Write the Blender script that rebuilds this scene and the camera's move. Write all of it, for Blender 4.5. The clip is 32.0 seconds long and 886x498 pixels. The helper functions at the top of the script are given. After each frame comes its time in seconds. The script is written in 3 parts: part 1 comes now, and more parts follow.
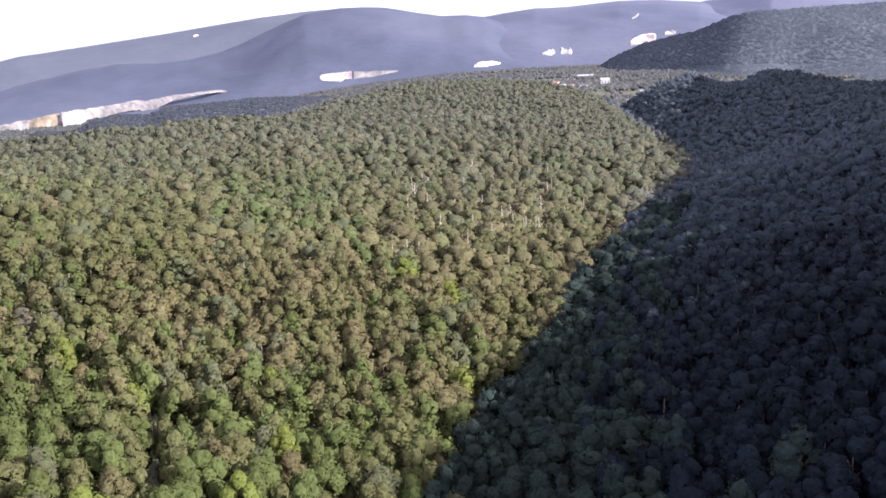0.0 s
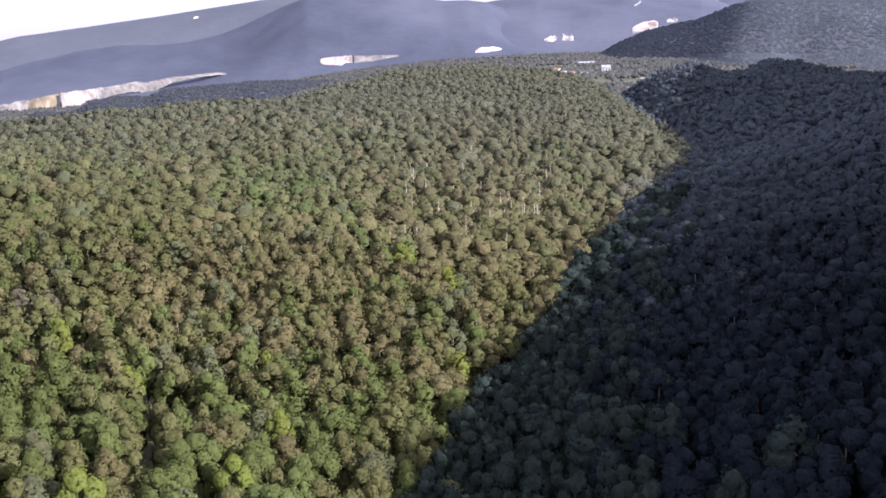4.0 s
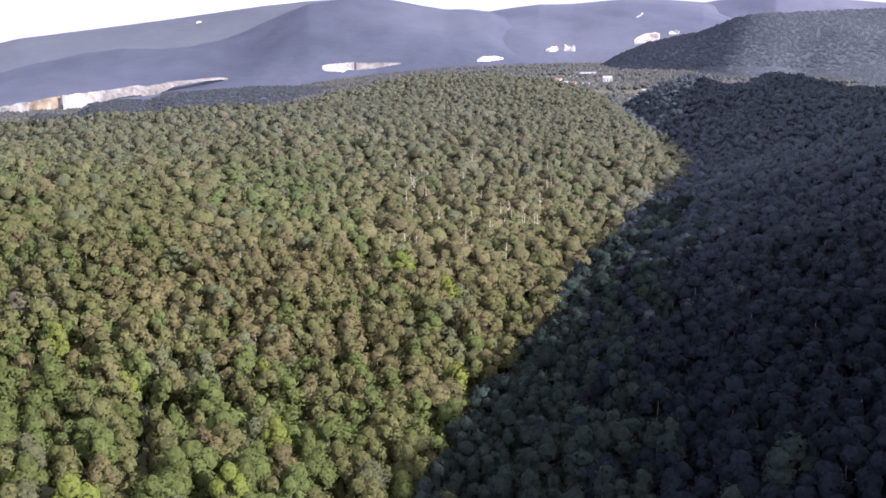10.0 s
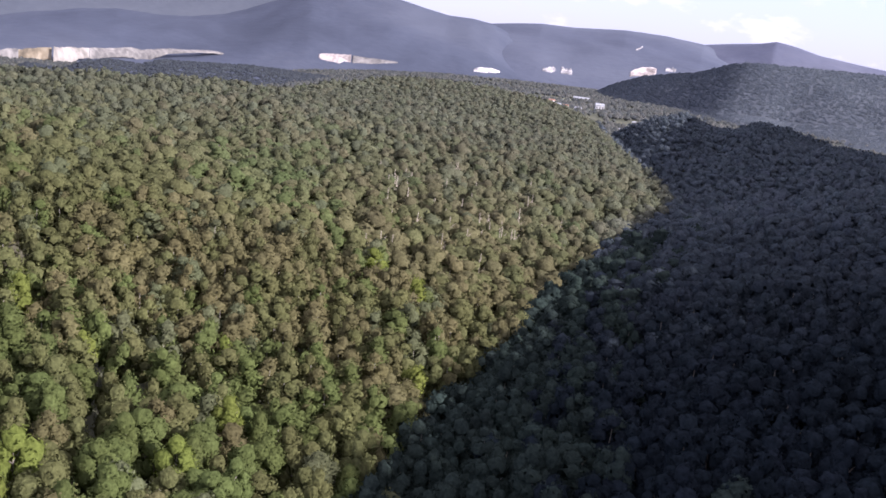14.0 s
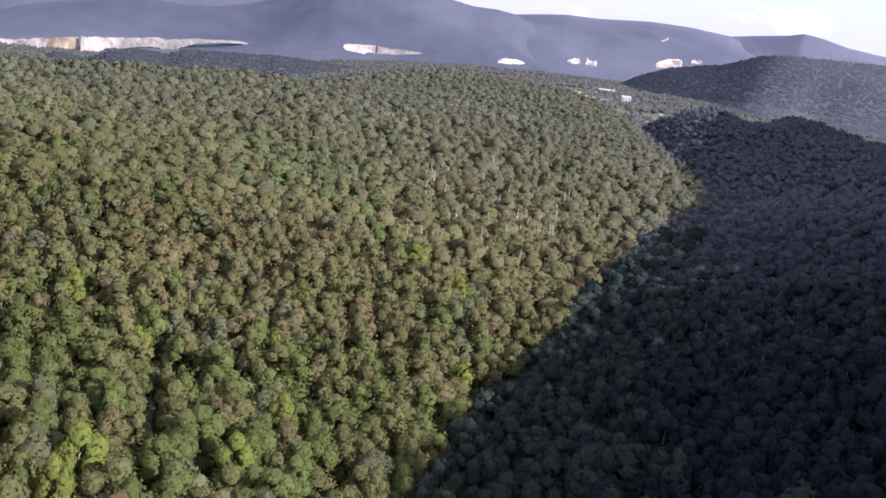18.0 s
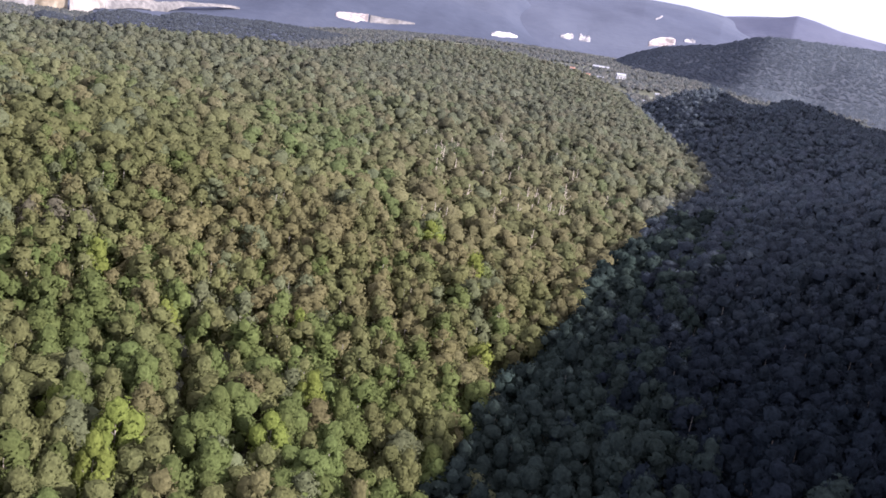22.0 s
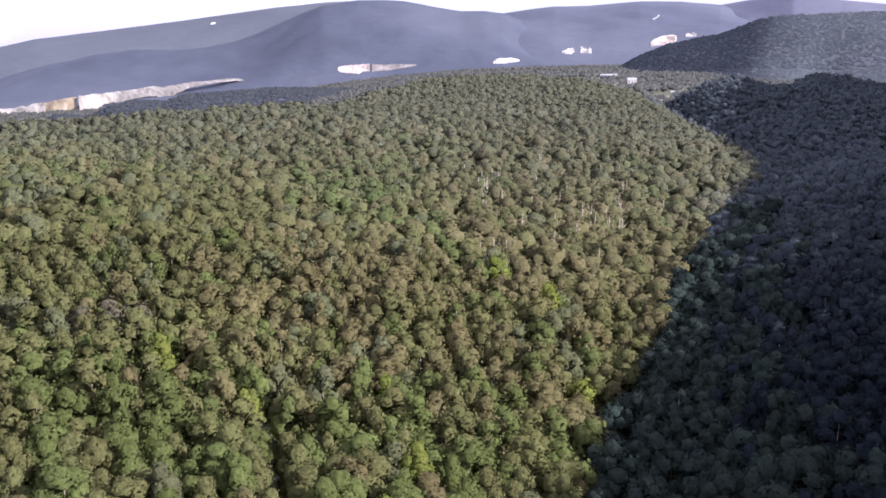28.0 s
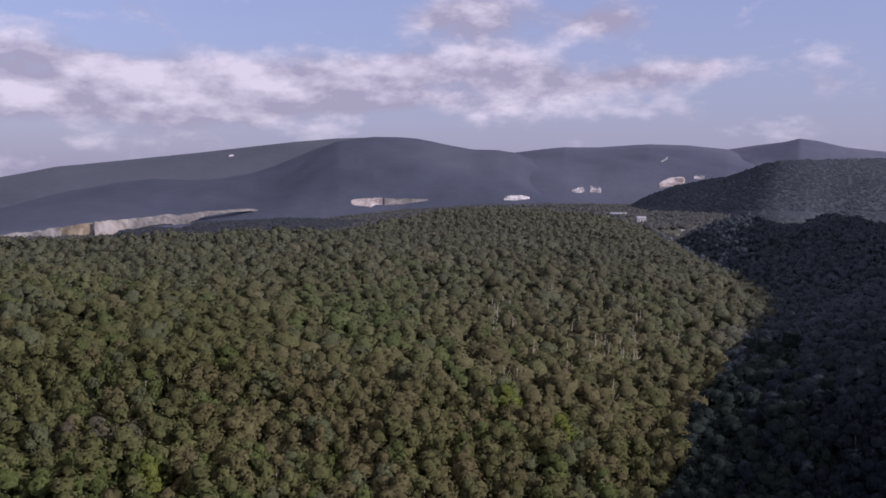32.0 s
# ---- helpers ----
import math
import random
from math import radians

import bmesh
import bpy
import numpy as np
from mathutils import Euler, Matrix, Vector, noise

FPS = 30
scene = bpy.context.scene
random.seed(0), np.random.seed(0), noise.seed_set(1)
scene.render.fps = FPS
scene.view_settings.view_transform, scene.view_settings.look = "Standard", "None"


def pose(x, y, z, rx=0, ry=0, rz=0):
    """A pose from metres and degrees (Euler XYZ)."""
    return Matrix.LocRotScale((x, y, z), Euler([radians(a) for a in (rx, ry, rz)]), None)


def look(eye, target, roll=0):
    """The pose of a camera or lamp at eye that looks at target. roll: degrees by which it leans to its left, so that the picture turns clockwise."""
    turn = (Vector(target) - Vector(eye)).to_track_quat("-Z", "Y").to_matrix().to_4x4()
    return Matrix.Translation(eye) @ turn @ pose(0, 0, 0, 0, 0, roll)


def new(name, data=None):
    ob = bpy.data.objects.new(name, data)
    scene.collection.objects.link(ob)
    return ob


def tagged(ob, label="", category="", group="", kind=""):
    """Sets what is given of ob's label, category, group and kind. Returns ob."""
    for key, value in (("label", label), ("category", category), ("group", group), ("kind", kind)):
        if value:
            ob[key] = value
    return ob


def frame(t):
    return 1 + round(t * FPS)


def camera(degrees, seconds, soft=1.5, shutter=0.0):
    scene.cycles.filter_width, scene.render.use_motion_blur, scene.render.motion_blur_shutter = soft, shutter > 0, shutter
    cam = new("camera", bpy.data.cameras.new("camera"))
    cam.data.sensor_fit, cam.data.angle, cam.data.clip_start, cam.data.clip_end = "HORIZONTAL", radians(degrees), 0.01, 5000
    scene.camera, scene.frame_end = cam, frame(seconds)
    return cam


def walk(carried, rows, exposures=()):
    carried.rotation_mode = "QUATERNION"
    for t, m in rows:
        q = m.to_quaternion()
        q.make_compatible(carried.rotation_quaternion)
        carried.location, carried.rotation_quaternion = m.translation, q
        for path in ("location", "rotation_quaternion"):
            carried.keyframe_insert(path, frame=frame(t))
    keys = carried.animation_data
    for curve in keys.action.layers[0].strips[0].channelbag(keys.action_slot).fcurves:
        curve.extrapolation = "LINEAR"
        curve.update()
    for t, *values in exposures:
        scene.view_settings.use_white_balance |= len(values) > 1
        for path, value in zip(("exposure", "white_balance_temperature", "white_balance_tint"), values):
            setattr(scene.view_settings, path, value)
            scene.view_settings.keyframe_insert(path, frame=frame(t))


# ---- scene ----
cam = camera(50.69, 32.0, soft=1.7)
PATH = [
    (0, (-0.09, -0.16, 99.77), (-1.655, 97.648, 78.991), -2.63),
    (0.5, (0.02, 0.19, 99.79), (-1.642, 98.040, 79.256), -2.63),
    (1, (0.10, 0.22, 99.77), (-1.630, 98.005, 78.930), -2.56),
    (1.5, (-0.05, 0.33, 99.67), (-1.718, 98.061, 78.557), -2.53),
    (2, (0.08, 0.27, 99.68), (-1.659, 97.948, 78.304), -2.55),
    (2.5, (0.12, 0.10, 99.77), (-1.637, 97.718, 78.138), -2.56),
    (3, (0.18, -0.19, 99.93), (-1.531, 97.357, 77.985), -2.33),
    (3.5, (0.18, -0.09, 99.81), (-1.416, 97.384, 77.524), -2.16),
    (5.5, (0.11, 0.12, 100.01), (-1.059, 97.812, 78.698), -1.20),
    (6, (0.00, 0.00, 100.00), (-1.113, 97.984, 80.051), -1.16),
    (6.5, (0.04, 0.17, 99.97), (-1.119, 98.076, 79.649), -1.15),
    (7, (0.01, 0.25, 99.96), (-1.161, 98.054, 79.168), -1.13),
    (7.5, (-0.09, 0.18, 100.16), (-1.236, 97.870, 78.823), -1.06),
    (8, (-0.06, 0.28, 100.10), (-1.212, 97.866, 78.305), -1.07),
    (8.5, (-0.17, 0.18, 99.99), (-1.274, 97.711, 77.909), -1.02),
    (9, (-0.07, 0.42, 99.99), (-1.267, 97.944, 77.911), -1.04),
    (9.5, (-0.04, 0.63, 99.89), (-1.301, 98.213, 78.085), -1.05),
    (10, (-0.05, 0.79, 99.93), (-1.377, 98.456, 78.494), -1.02),
    (10.5, (-0.08, 0.96, 99.81), (-1.457, 98.723, 78.814), -1.03),
    (11, (-0.10, 0.83, 99.93), (-1.540, 98.677, 79.324), -1.01),
    (11.5, (-0.07, 0.94, 99.77), (-1.504, 98.895, 79.702), -0.81),
    (12, (-0.21, 1.21, 99.53), (-0.659, 98.997, 78.631), 1.85),
    (12.5, (-0.16, 1.14, 99.65), (1.084, 98.941, 78.840), 6.01),
    (13, (-0.31, 0.58, 99.81), (1.494, 98.474, 79.485), 7.49),
    (13.5, (-0.57, 0.54, 99.64), (1.175, 98.404, 79.132), 7.22),
    (15.5, (-2.76, 0.90, 99.80), (-1.340, 98.607, 78.580), 6.76),
    (16, (-3.69, 1.08, 99.72), (-2.701, 98.773, 78.391), 6.75),
    (16.5, (-4.48, 1.19, 99.72), (-3.974, 98.854, 78.231), 6.82),
    (17, (-5.32, 0.95, 100.05), (-5.245, 98.567, 78.353), 6.89),
    (17.5, (-6.08, 0.74, 100.19), (-6.379, 98.322, 78.346), 6.93),
    (18, (-6.88, 0.89, 100.22), (-7.341, 98.448, 78.268), 7.23),
    (18.5, (-7.72, 0.70, 100.33), (-8.108, 98.261, 78.366), 7.86),
    (19, (-8.86, 0.62, 100.21), (-8.837, 98.225, 78.451), 8.88),
    (19.5, (-9.88, 0.44, 100.36), (-9.407, 98.044, 78.618), 9.89),
    (20, (-10.95, 0.01, 100.51), (-9.802, 97.605, 78.766), 11.03),
    (20.5, (-12.37, -0.42, 100.26), (-10.414, 97.158, 78.478), 12.05),
    (21, (-13.47, -0.26, 100.22), (-11.072, 97.120, 77.597), 12.21),
    (21.5, (-14.28, 0.82, 100.42), (-12.073, 97.915, 76.612), 11.13),
    (22, (-15.24, 2.32, 100.33), (-13.701, 99.235, 75.723), 9.10),
    (22.5, (-16.38, 4.11, 100.29), (-15.645, 101.005, 75.584), 6.88),
    (23, (-17.61, 5.07, 100.08), (-17.663, 101.987, 75.441), 4.62),
    (23.5, (-18.75, 5.57, 100.28), (-19.609, 102.489, 75.665), 2.32),
    (24, (-19.92, 6.08, 100.35), (-21.608, 102.981, 75.696), -0.11),
    (24.5, (-20.94, 7.43, 100.14), (-23.329, 104.293, 75.412), -2.12),
    (25, (-21.79, 8.22, 100.20), (-24.603, 105.103, 75.581), -3.35),
    (25.5, (-22.54, 9.06, 100.16), (-25.425, 106.084, 76.131), -3.71),
    (26, (-22.96, 10.02, 99.78), (-25.850, 107.318, 76.868), -3.61),
    (26.5, (-23.34, 10.87, 99.39), (-26.038, 108.490, 77.880), -3.18),
    (28.5, (-23.81, 17.61, 96.87), (-25.860, 115.384, 75.973), 0.12),
    (29, (-24.13, 19.57, 95.76), (-26.068, 117.665, 76.454), 1.13),
    (29.5, (-24.48, 22.33, 94.70), (-26.571, 120.678, 76.703), 1.78),
    (30, (-24.63, 23.88, 94.71), (-27.192, 122.583, 78.871), 1.72),
    (30.5, (-23.41, 24.60, 94.10), (-26.719, 124.388, 88.513), 0.55),
    (31, (-23.82, 23.91, 93.92), (-27.278, 123.711, 88.725), 0.75),
    (31.5, (-24.03, 23.16, 94.04), (-27.322, 122.882, 87.294), 0.54),
    (32, (-24.07, 22.76, 93.91), (-27.202, 122.462, 86.921), 0.50),
]
EXPOSURES = [(0, 2.19, 5700, 27), (1, 1.85, 5700, 27), (2, 1.92, 5700, 27), (3, 1.92, 5700, 27), (6, 2.12, 5700, 27), (7, 1.85, 5700, 27), (8, 2.05, 5700, 27), (9, 2.22, 5700, 27), (10, 2.07, 5700, 27), (11, 1.85, 5700, 27), (12, 1.65, 5700, 27), (13, 1.77, 5700, 27), (16, 1.75, 5700, 27), (17, 1.77, 5700, 27), (18, 1.82, 5700, 27), (19, 1.89, 5700, 27), (20, 1.98, 5700, 27), (21, 1.78, 5700, 27), (22, 2.04, 5700, 27), (23, 2.31, 5700, 27), (24, 2.29, 5700, 27), (25, 2.26, 5700, 27), (26, 2.16, 5700, 27), (29, 1.69, 5700, 27), (30, 1.22, 5700, 31), (30.5, 0.9, 5700, 31), (31, 0.72, 5700, 31), (32, 0.45, 5700, 31)]
walk(cam, [(t, look(e, g, r)) for t, e, g, r in PATH], EXPOSURES)

# ---- light ----
SUN_ELEV, SUN_AZ = radians(28), radians(112)     # azimuth clockwise from +y
to_sun = Vector((math.sin(SUN_AZ) * math.cos(SUN_ELEV), math.cos(SUN_AZ) * math.cos(SUN_ELEV), math.sin(SUN_ELEV)))
world = bpy.data.worlds.new("world")
scene.world = world
world.use_nodes = True
wn, wl = world.node_tree.nodes, world.node_tree.links

def wmath(op, a, b=None, clamp=False):
    n = wn.new("ShaderNodeMath")
    n.operation, n.use_clamp = op, clamp
    for k, v in enumerate((a, b)):
        if v is None:
            continue
        if isinstance(v, (int, float)):
            n.inputs[k].default_value = v
        else:
            wl.new(v, n.inputs[k])
    return n.outputs[0]

def wmix(fac, a, b):
    n = wn.new("ShaderNodeMix")
    n.data_type = "RGBA"
    wl.new(fac, n.inputs[0])
    for k, v in ((6, a), (7, b)):
        if isinstance(v, tuple):
            n.inputs[k].default_value = (*v, 1)
        else:
            wl.new(v, n.inputs[k])
    return n.outputs[2]

sky = wn.new("ShaderNodeTexSky")
sky.sky_type, sky.sun_disc = "NISHITA", False
sky.sun_elevation, sky.sun_rotation = SUN_ELEV, SUN_AZ
sky.air_density, sky.dust_density, sky.ozone_density = 1.0, 0.6, 3.0
background = wn["Background"]
background.inputs["Strength"].default_value = 0.116
where = wn.new("ShaderNodeTexCoord")
axes = wn.new("ShaderNodeSeparateXYZ")
wl.new(where.outputs["Generated"], axes.inputs[0])
up = axes.outputs["Z"]

def cloud_noise(lift, scale, detail):
    """Uneven billows of cloud, flattened, sampled a little higher by lift."""
    m = wn.new("ShaderNodeMapping")
    m.inputs["Scale"].default_value, m.inputs["Location"].default_value = (1.0, 0.22, 2.1), (0.61, 0.1, lift)
    n = wn.new("ShaderNodeTexNoise")
    n.inputs["Scale"].default_value, n.inputs["Detail"].default_value, n.inputs["Roughness"].default_value = scale, detail, 0.58
    wl.new(where.outputs["Generated"], m.inputs[0])
    wl.new(m.outputs[0], n.inputs["Vector"])
    return n.outputs["Fac"]

def wvec(op, a, b=None):
    n = wn.new("ShaderNodeVectorMath")
    n.operation = op
    wl.new(a, n.inputs[0])
    if isinstance(b, tuple):
        n.inputs[1].default_value = b
    elif b is not None:
        wl.new(b, n.inputs[1])
    return n.outputs["Value"] if op == "DOT_PRODUCT" else n.outputs[0]

# Heaps of the cloud belt over the mountains: azimuth, height, half width and half height in degrees.
HEAPS = [(-26.5, 6.4, 5.0, 1.9), (-21.0, 6.0, 3.2, 1.2), (-13.5, 6.4, 4.6, 1.7), (-7.5, 6.3, 3.4, 1.3), (-2.8, 6.9, 2.6, 1.4), (2.2, 6.9, 2.4, 1.3), (5.5, 6.0, 3.0, 0.8),
         (-1.0, 9.9, 3.6, 1.3), (7.5, 9.6, 2.8, 1.0), (9.4, 6.4, 2.2, 0.8), (13.2, 6.7, 2.3, 0.8), (-20.0, 4.3, 9.0, 1.0), (-8.0, 4.9, 8.0, 0.8), (-32.0, 10.5, 4.0, 1.6)]
heap, above = cloud_noise(0, 11.0, 10), cloud_noise(0.05, 11.0, 6)
body, crest_light = 0.0, 0.0
for h_az, h_el, h_wide, h_tall in HEAPS:
    off = wvec("MULTIPLY", wvec("SUBTRACT", where.outputs["Generated"], (math.sin(radians(h_az)), 0.0, math.sin(radians(h_el)))), (1 / radians(h_wide), 0.0, 1 / radians(h_tall)))
    mass = wmath("EXPONENT", wmath("MULTIPLY", wvec("DOT_PRODUCT", off, off), -1.0))
    upper = wmath("MULTIPLY", wvec("DOT_PRODUCT", off, (0.25, 0.0, 1.0)), mass)
    body, crest_light = wmath("ADD", mass, body), wmath("ADD", upper, crest_light)
high = wmath("MULTIPLY", wmath("SUBTRACT", up, 0.24), 2.4, True)
thick = wmath("MULTIPLY", wmath("SUBTRACT", wmath("ADD", wmath("MULTIPLY", wmath("SUBTRACT", heap, 0.5), 2.6), wmath("ADD", wmath("MINIMUM", body, 1.1), high)), 0.12), 1.6, True)
lit = wmath("ADD", wmath("ADD", 0.33, wmath("MULTIPLY", crest_light, 0.42)), wmath("MULTIPLY", wmath("ADD", wmath("SUBTRACT", heap, above), wmath("MULTIPLY", high, 0.12)), 4.2), True)
haze = wmath("POWER", wmath("SUBTRACT", 1.0, wmath("MULTIPLY", wmath("ABSOLUTE", up), 5.0), True), 1.6)
veil = wmath("ADD", wmath("MULTIPLY", haze, 0.36), 0.62, True)
clear = wmix(veil, sky.outputs["Color"], (2.03, 1.94, 2.27))
cloud = wmix(lit, (2.4, 2.25, 2.45), (4.75, 4.4, 4.25))
wl.new(wmix(wmath("MULTIPLY", thick, 0.88), clear, cloud), background.inputs["Color"])
sun = new("sun", bpy.data.lights.new("sun", "SUN"))
sun.data.energy, sun.data.angle, sun.data.color = 4.1, radians(0.6), (1.0, 0.92, 0.78)
sun.matrix_world = look(to_sun * 1000, (0, 0, 0))

# ---- materials ----
def material(name):
    m = bpy.data.materials.new(name)
    m.use_nodes = True
    return m, m.node_tree.nodes, m.node_tree.links, m.node_tree.nodes["Principled BSDF"]

def ramp(nodes, stops):
    r = nodes.new("ShaderNodeValToRGB")
    while len(r.color_ramp.elements) < len(stops):
        r.color_ramp.elements.new(0.5)
    for e, (p, c) in zip(r.color_ramp.elements, stops):
        e.position, e.color = p, (*c, 1)
    return r

def noise_tex(nodes, links, scale, detail=6, stretch=(1, 1, 1)):
    co, mp, tex = nodes.new("ShaderNodeNewGeometry"), nodes.new("ShaderNodeMapping"), nodes.new("ShaderNodeTexNoise")
    mp.inputs["Scale"].default_value = stretch
    tex.inputs["Scale"].default_value, tex.inputs["Detail"].default_value = scale, detail
    links.new(co.outputs["Position"], mp.inputs[0])
    links.new(mp.outputs[0], tex.inputs["Vector"])
    return tex.outputs["Fac"]

def plain(name, stops, scale, rough=0.9, fine=0, bump=0.0, stretch=(1, 1, 1), grain_share=0.6):
    """A rough surface whose colour wanders between the stops, with finer grain."""
    m, n, l, b = material(name)
    fac = noise_tex(n, l, scale, 6, stretch)
    if fine:
        grain = noise_tex(n, l, fine, 4, stretch)
        mixed = n.new("ShaderNodeMath")
        mixed.operation = "MULTIPLY_ADD"
        l.new(grain, mixed.inputs[0])
        mixed.inputs[1].default_value = grain_share
        sub = n.new("ShaderNodeMath")
        sub.operation = "SUBTRACT"
        l.new(fac, sub.inputs[0])
        sub.inputs[1].default_value = grain_share / 2
        l.new(sub.outputs[0], mixed.inputs[2])
        fac = mixed.outputs[0]
        if bump:
            bp = n.new("ShaderNodeBump")
            bp.inputs["Strength"].default_value, bp.inputs["Distance"].default_value = 0.8, bump
            l.new(grain, bp.inputs["Height"])
            l.new(bp.outputs["Normal"], b.inputs["Normal"])
    r = ramp(n, stops)
    l.new(fac, r.inputs["Fac"])
    l.new(r.outputs["Color"], b.inputs["Base Color"])
    b.inputs["Roughness"].default_value = rough
    b.inputs["Specular IOR Level"].default_value = 0.15
    return m

def leaf_material(name, color=None):
    """Foliage: each leaf spray differs a little; light shines through. With no colour it takes the tint of each tree."""
    m, n, l, b = material(name)
    n.remove(b)
    geo = n.new("ShaderNodeNewGeometry")
    if color is None:
        src = n.new("ShaderNodeAttribute")
        src.attribute_name = "tint"
        base = src.outputs["Color"]
    else:
        info, hue = n.new("ShaderNodeObjectInfo"), n.new("ShaderNodeHueSaturation")
        hue.inputs["Color"].default_value = (*color, 1)
        span = n.new("ShaderNodeMapRange")
        span.inputs["To Min"].default_value, span.inputs["To Max"].default_value = 0.88, 1.14
        turn = n.new("ShaderNodeMapRange")
        turn.inputs["To Min"].default_value, turn.inputs["To Max"].default_value = 0.492, 0.508
        l.new(info.outputs["Random"], span.inputs["Value"])
        l.new(info.outputs["Random"], turn.inputs["Value"])
        l.new(span.outputs[0], hue.inputs["Value"])
        l.new(turn.outputs[0], hue.inputs["Hue"])
        base = hue.outputs["Color"]
    vary = n.new("ShaderNodeMapRange")
    vary.inputs["To Min"].default_value, vary.inputs["To Max"].default_value = 0.86, 1.14
    l.new(geo.outputs["Random Per Island"], vary.inputs["Value"])
    tuft, fleck = noise_tex(n, l, 1.5, 5), n.new("ShaderNodeMapRange")      # tufts of leaves, light and dark
    fleck.inputs["From Min"].default_value, fleck.inputs["From Max"].default_value = 0.34, 0.66
    fleck.inputs["To Min"].default_value, fleck.inputs["To Max"].default_value = 0.74, 1.26
    l.new(tuft, fleck.inputs["Value"])
    both = n.new("ShaderNodeMath")
    both.operation = "MULTIPLY"
    l.new(vary.outputs[0], both.inputs[0])
    l.new(fleck.outputs[0], both.inputs[1])
    mul = n.new("ShaderNodeMix")
    mul.data_type, mul.blend_type = "RGBA", "MULTIPLY"
    mul.inputs[0].default_value = 1.0
    l.new(base, mul.inputs[6])
    l.new(both.outputs[0], mul.inputs[7])
    relief = n.new("ShaderNodeBump")
    relief.inputs["Strength"].default_value, relief.inputs["Distance"].default_value = 0.85, 0.55
    l.new(tuft, relief.inputs["Height"])
    dif, tra, mix = n.new("ShaderNodeBsdfDiffuse"), n.new("ShaderNodeBsdfTranslucent"), n.new("ShaderNodeMixShader")
    mix.inputs[0].default_value = 0.5
    l.new(relief.outputs["Normal"], dif.inputs["Normal"])
    l.new(mul.outputs[2], dif.inputs["Color"])
    l.new(mul.outputs[2], tra.inputs["Color"])
    l.new(dif.outputs[0], mix.inputs[1])
    l.new(tra.outputs[0], mix.inputs[2])
    l.new(mix.outputs[0], n["Material Output"].inputs["Surface"])
    return m

SPECIES = {
    "olive": (0.112, 0.117, 0.049),
    "brown": (0.126, 0.117, 0.056),
    "green": (0.094, 0.116, 0.040),
    "grey": (0.106, 0.117, 0.062),
    "yellow": (0.132, 0.156, 0.038),
    # dark and deep carry the eastern slope's shade in their colour, blue its haze.
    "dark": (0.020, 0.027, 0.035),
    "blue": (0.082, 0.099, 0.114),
    "withered": (0.104, 0.098, 0.066),
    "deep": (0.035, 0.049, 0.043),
}
LABELS = {
    "olive": "olive-green broadleaf tree with a rounded crown",
    "brown": "brownish dry-leaved broadleaf tree in the dense forest",
    "green": "fresh green broadleaf tree with a full crown",
    "grey": "grey-green broadleaf tree with an open crown",
    "dark": "broadleaf tree of the shaded slope, shade put into its dark leaves",
    "yellow": "bright yellow-green tree standing out of the forest",
    "blue": "tree of the shaded hill, haze put into its blue-grey leaves",
    "withered": "withered grey-brown tree with thin foliage",
    "deep": "broadleaf tree beside the gully, shade put into its deep green leaves",
}
M_floor = plain("forest_floor", [(0.3, (0.040, 0.045, 0.028)), (0.7, (0.085, 0.085, 0.055))], 0.02, fine=0.4)
# Woods of the far ridges: blue haze is mixed into the base colours.
M_far = plain("hazed_far_woods", [(0.36, (0.036, 0.043, 0.063)), (0.5, (0.044, 0.052, 0.075)), (0.66, (0.055, 0.063, 0.085))], 0.0013, fine=0.03, bump=2.5, grain_share=0.25)
M_back = plain("hazed_back_woods", [(0.36, (0.043, 0.051, 0.066)), (0.5, (0.051, 0.059, 0.075)), (0.66, (0.060, 0.068, 0.084))], 0.0016, fine=0.03, bump=2.5, grain_share=0.25)
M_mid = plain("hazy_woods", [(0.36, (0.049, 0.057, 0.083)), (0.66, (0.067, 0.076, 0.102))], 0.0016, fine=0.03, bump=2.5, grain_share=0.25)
M_pale = plain("hazed_pale_woods", [(0.35, (0.056, 0.062, 0.094)), (0.65, (0.077, 0.083, 0.114))], 0.002, fine=0.03, bump=2.0, grain_share=0.25)
# The hill across the valley: its blue-grey holds the haze in front of it.
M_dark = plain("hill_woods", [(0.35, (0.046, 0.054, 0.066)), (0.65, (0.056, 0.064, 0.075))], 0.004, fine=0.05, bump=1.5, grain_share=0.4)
M_rock = plain("limestone", [(0.35, (0.085, 0.082, 0.080)), (0.5, (0.145, 0.137, 0.130)), (0.65, (0.20, 0.19, 0.178))], 0.02, fine=0.09, bump=2.0, stretch=(1, 1, 0.6), grain_share=0.5)
M_pale_rock = plain("pale_limestone", [(0.35, (0.11, 0.102, 0.092)), (0.5, (0.175, 0.162, 0.147)), (0.65, (0.225, 0.21, 0.193))], 0.02, fine=0.09, bump=2.0, stretch=(1, 1, 0.6), grain_share=0.5)
M_ochre = plain("ochre_limestone", [(0.35, (0.12, 0.10, 0.07)), (0.5, (0.18, 0.15, 0.105)), (0.65, (0.23, 0.20, 0.15))], 0.02, fine=0.09, bump=2.0, stretch=(1, 1, 0.6), grain_share=0.5)
M_pink = plain("rosy_limestone", [(0.36, (0.14, 0.118, 0.112)), (0.5, (0.28, 0.245, 0.23)), (0.64, (0.42, 0.385, 0.365))], 0.02, fine=0.09, bump=2.0, stretch=(1, 1, 0.6), grain_share=0.5)
M_white = plain("white_limestone", [(0.40, (0.12, 0.117, 0.122)), (0.5, (0.26, 0.25, 0.255)), (0.60, (0.42, 0.405, 0.40))], 0.02, fine=0.09, bump=2.0, stretch=(1, 1, 0.6), grain_share=0.5)
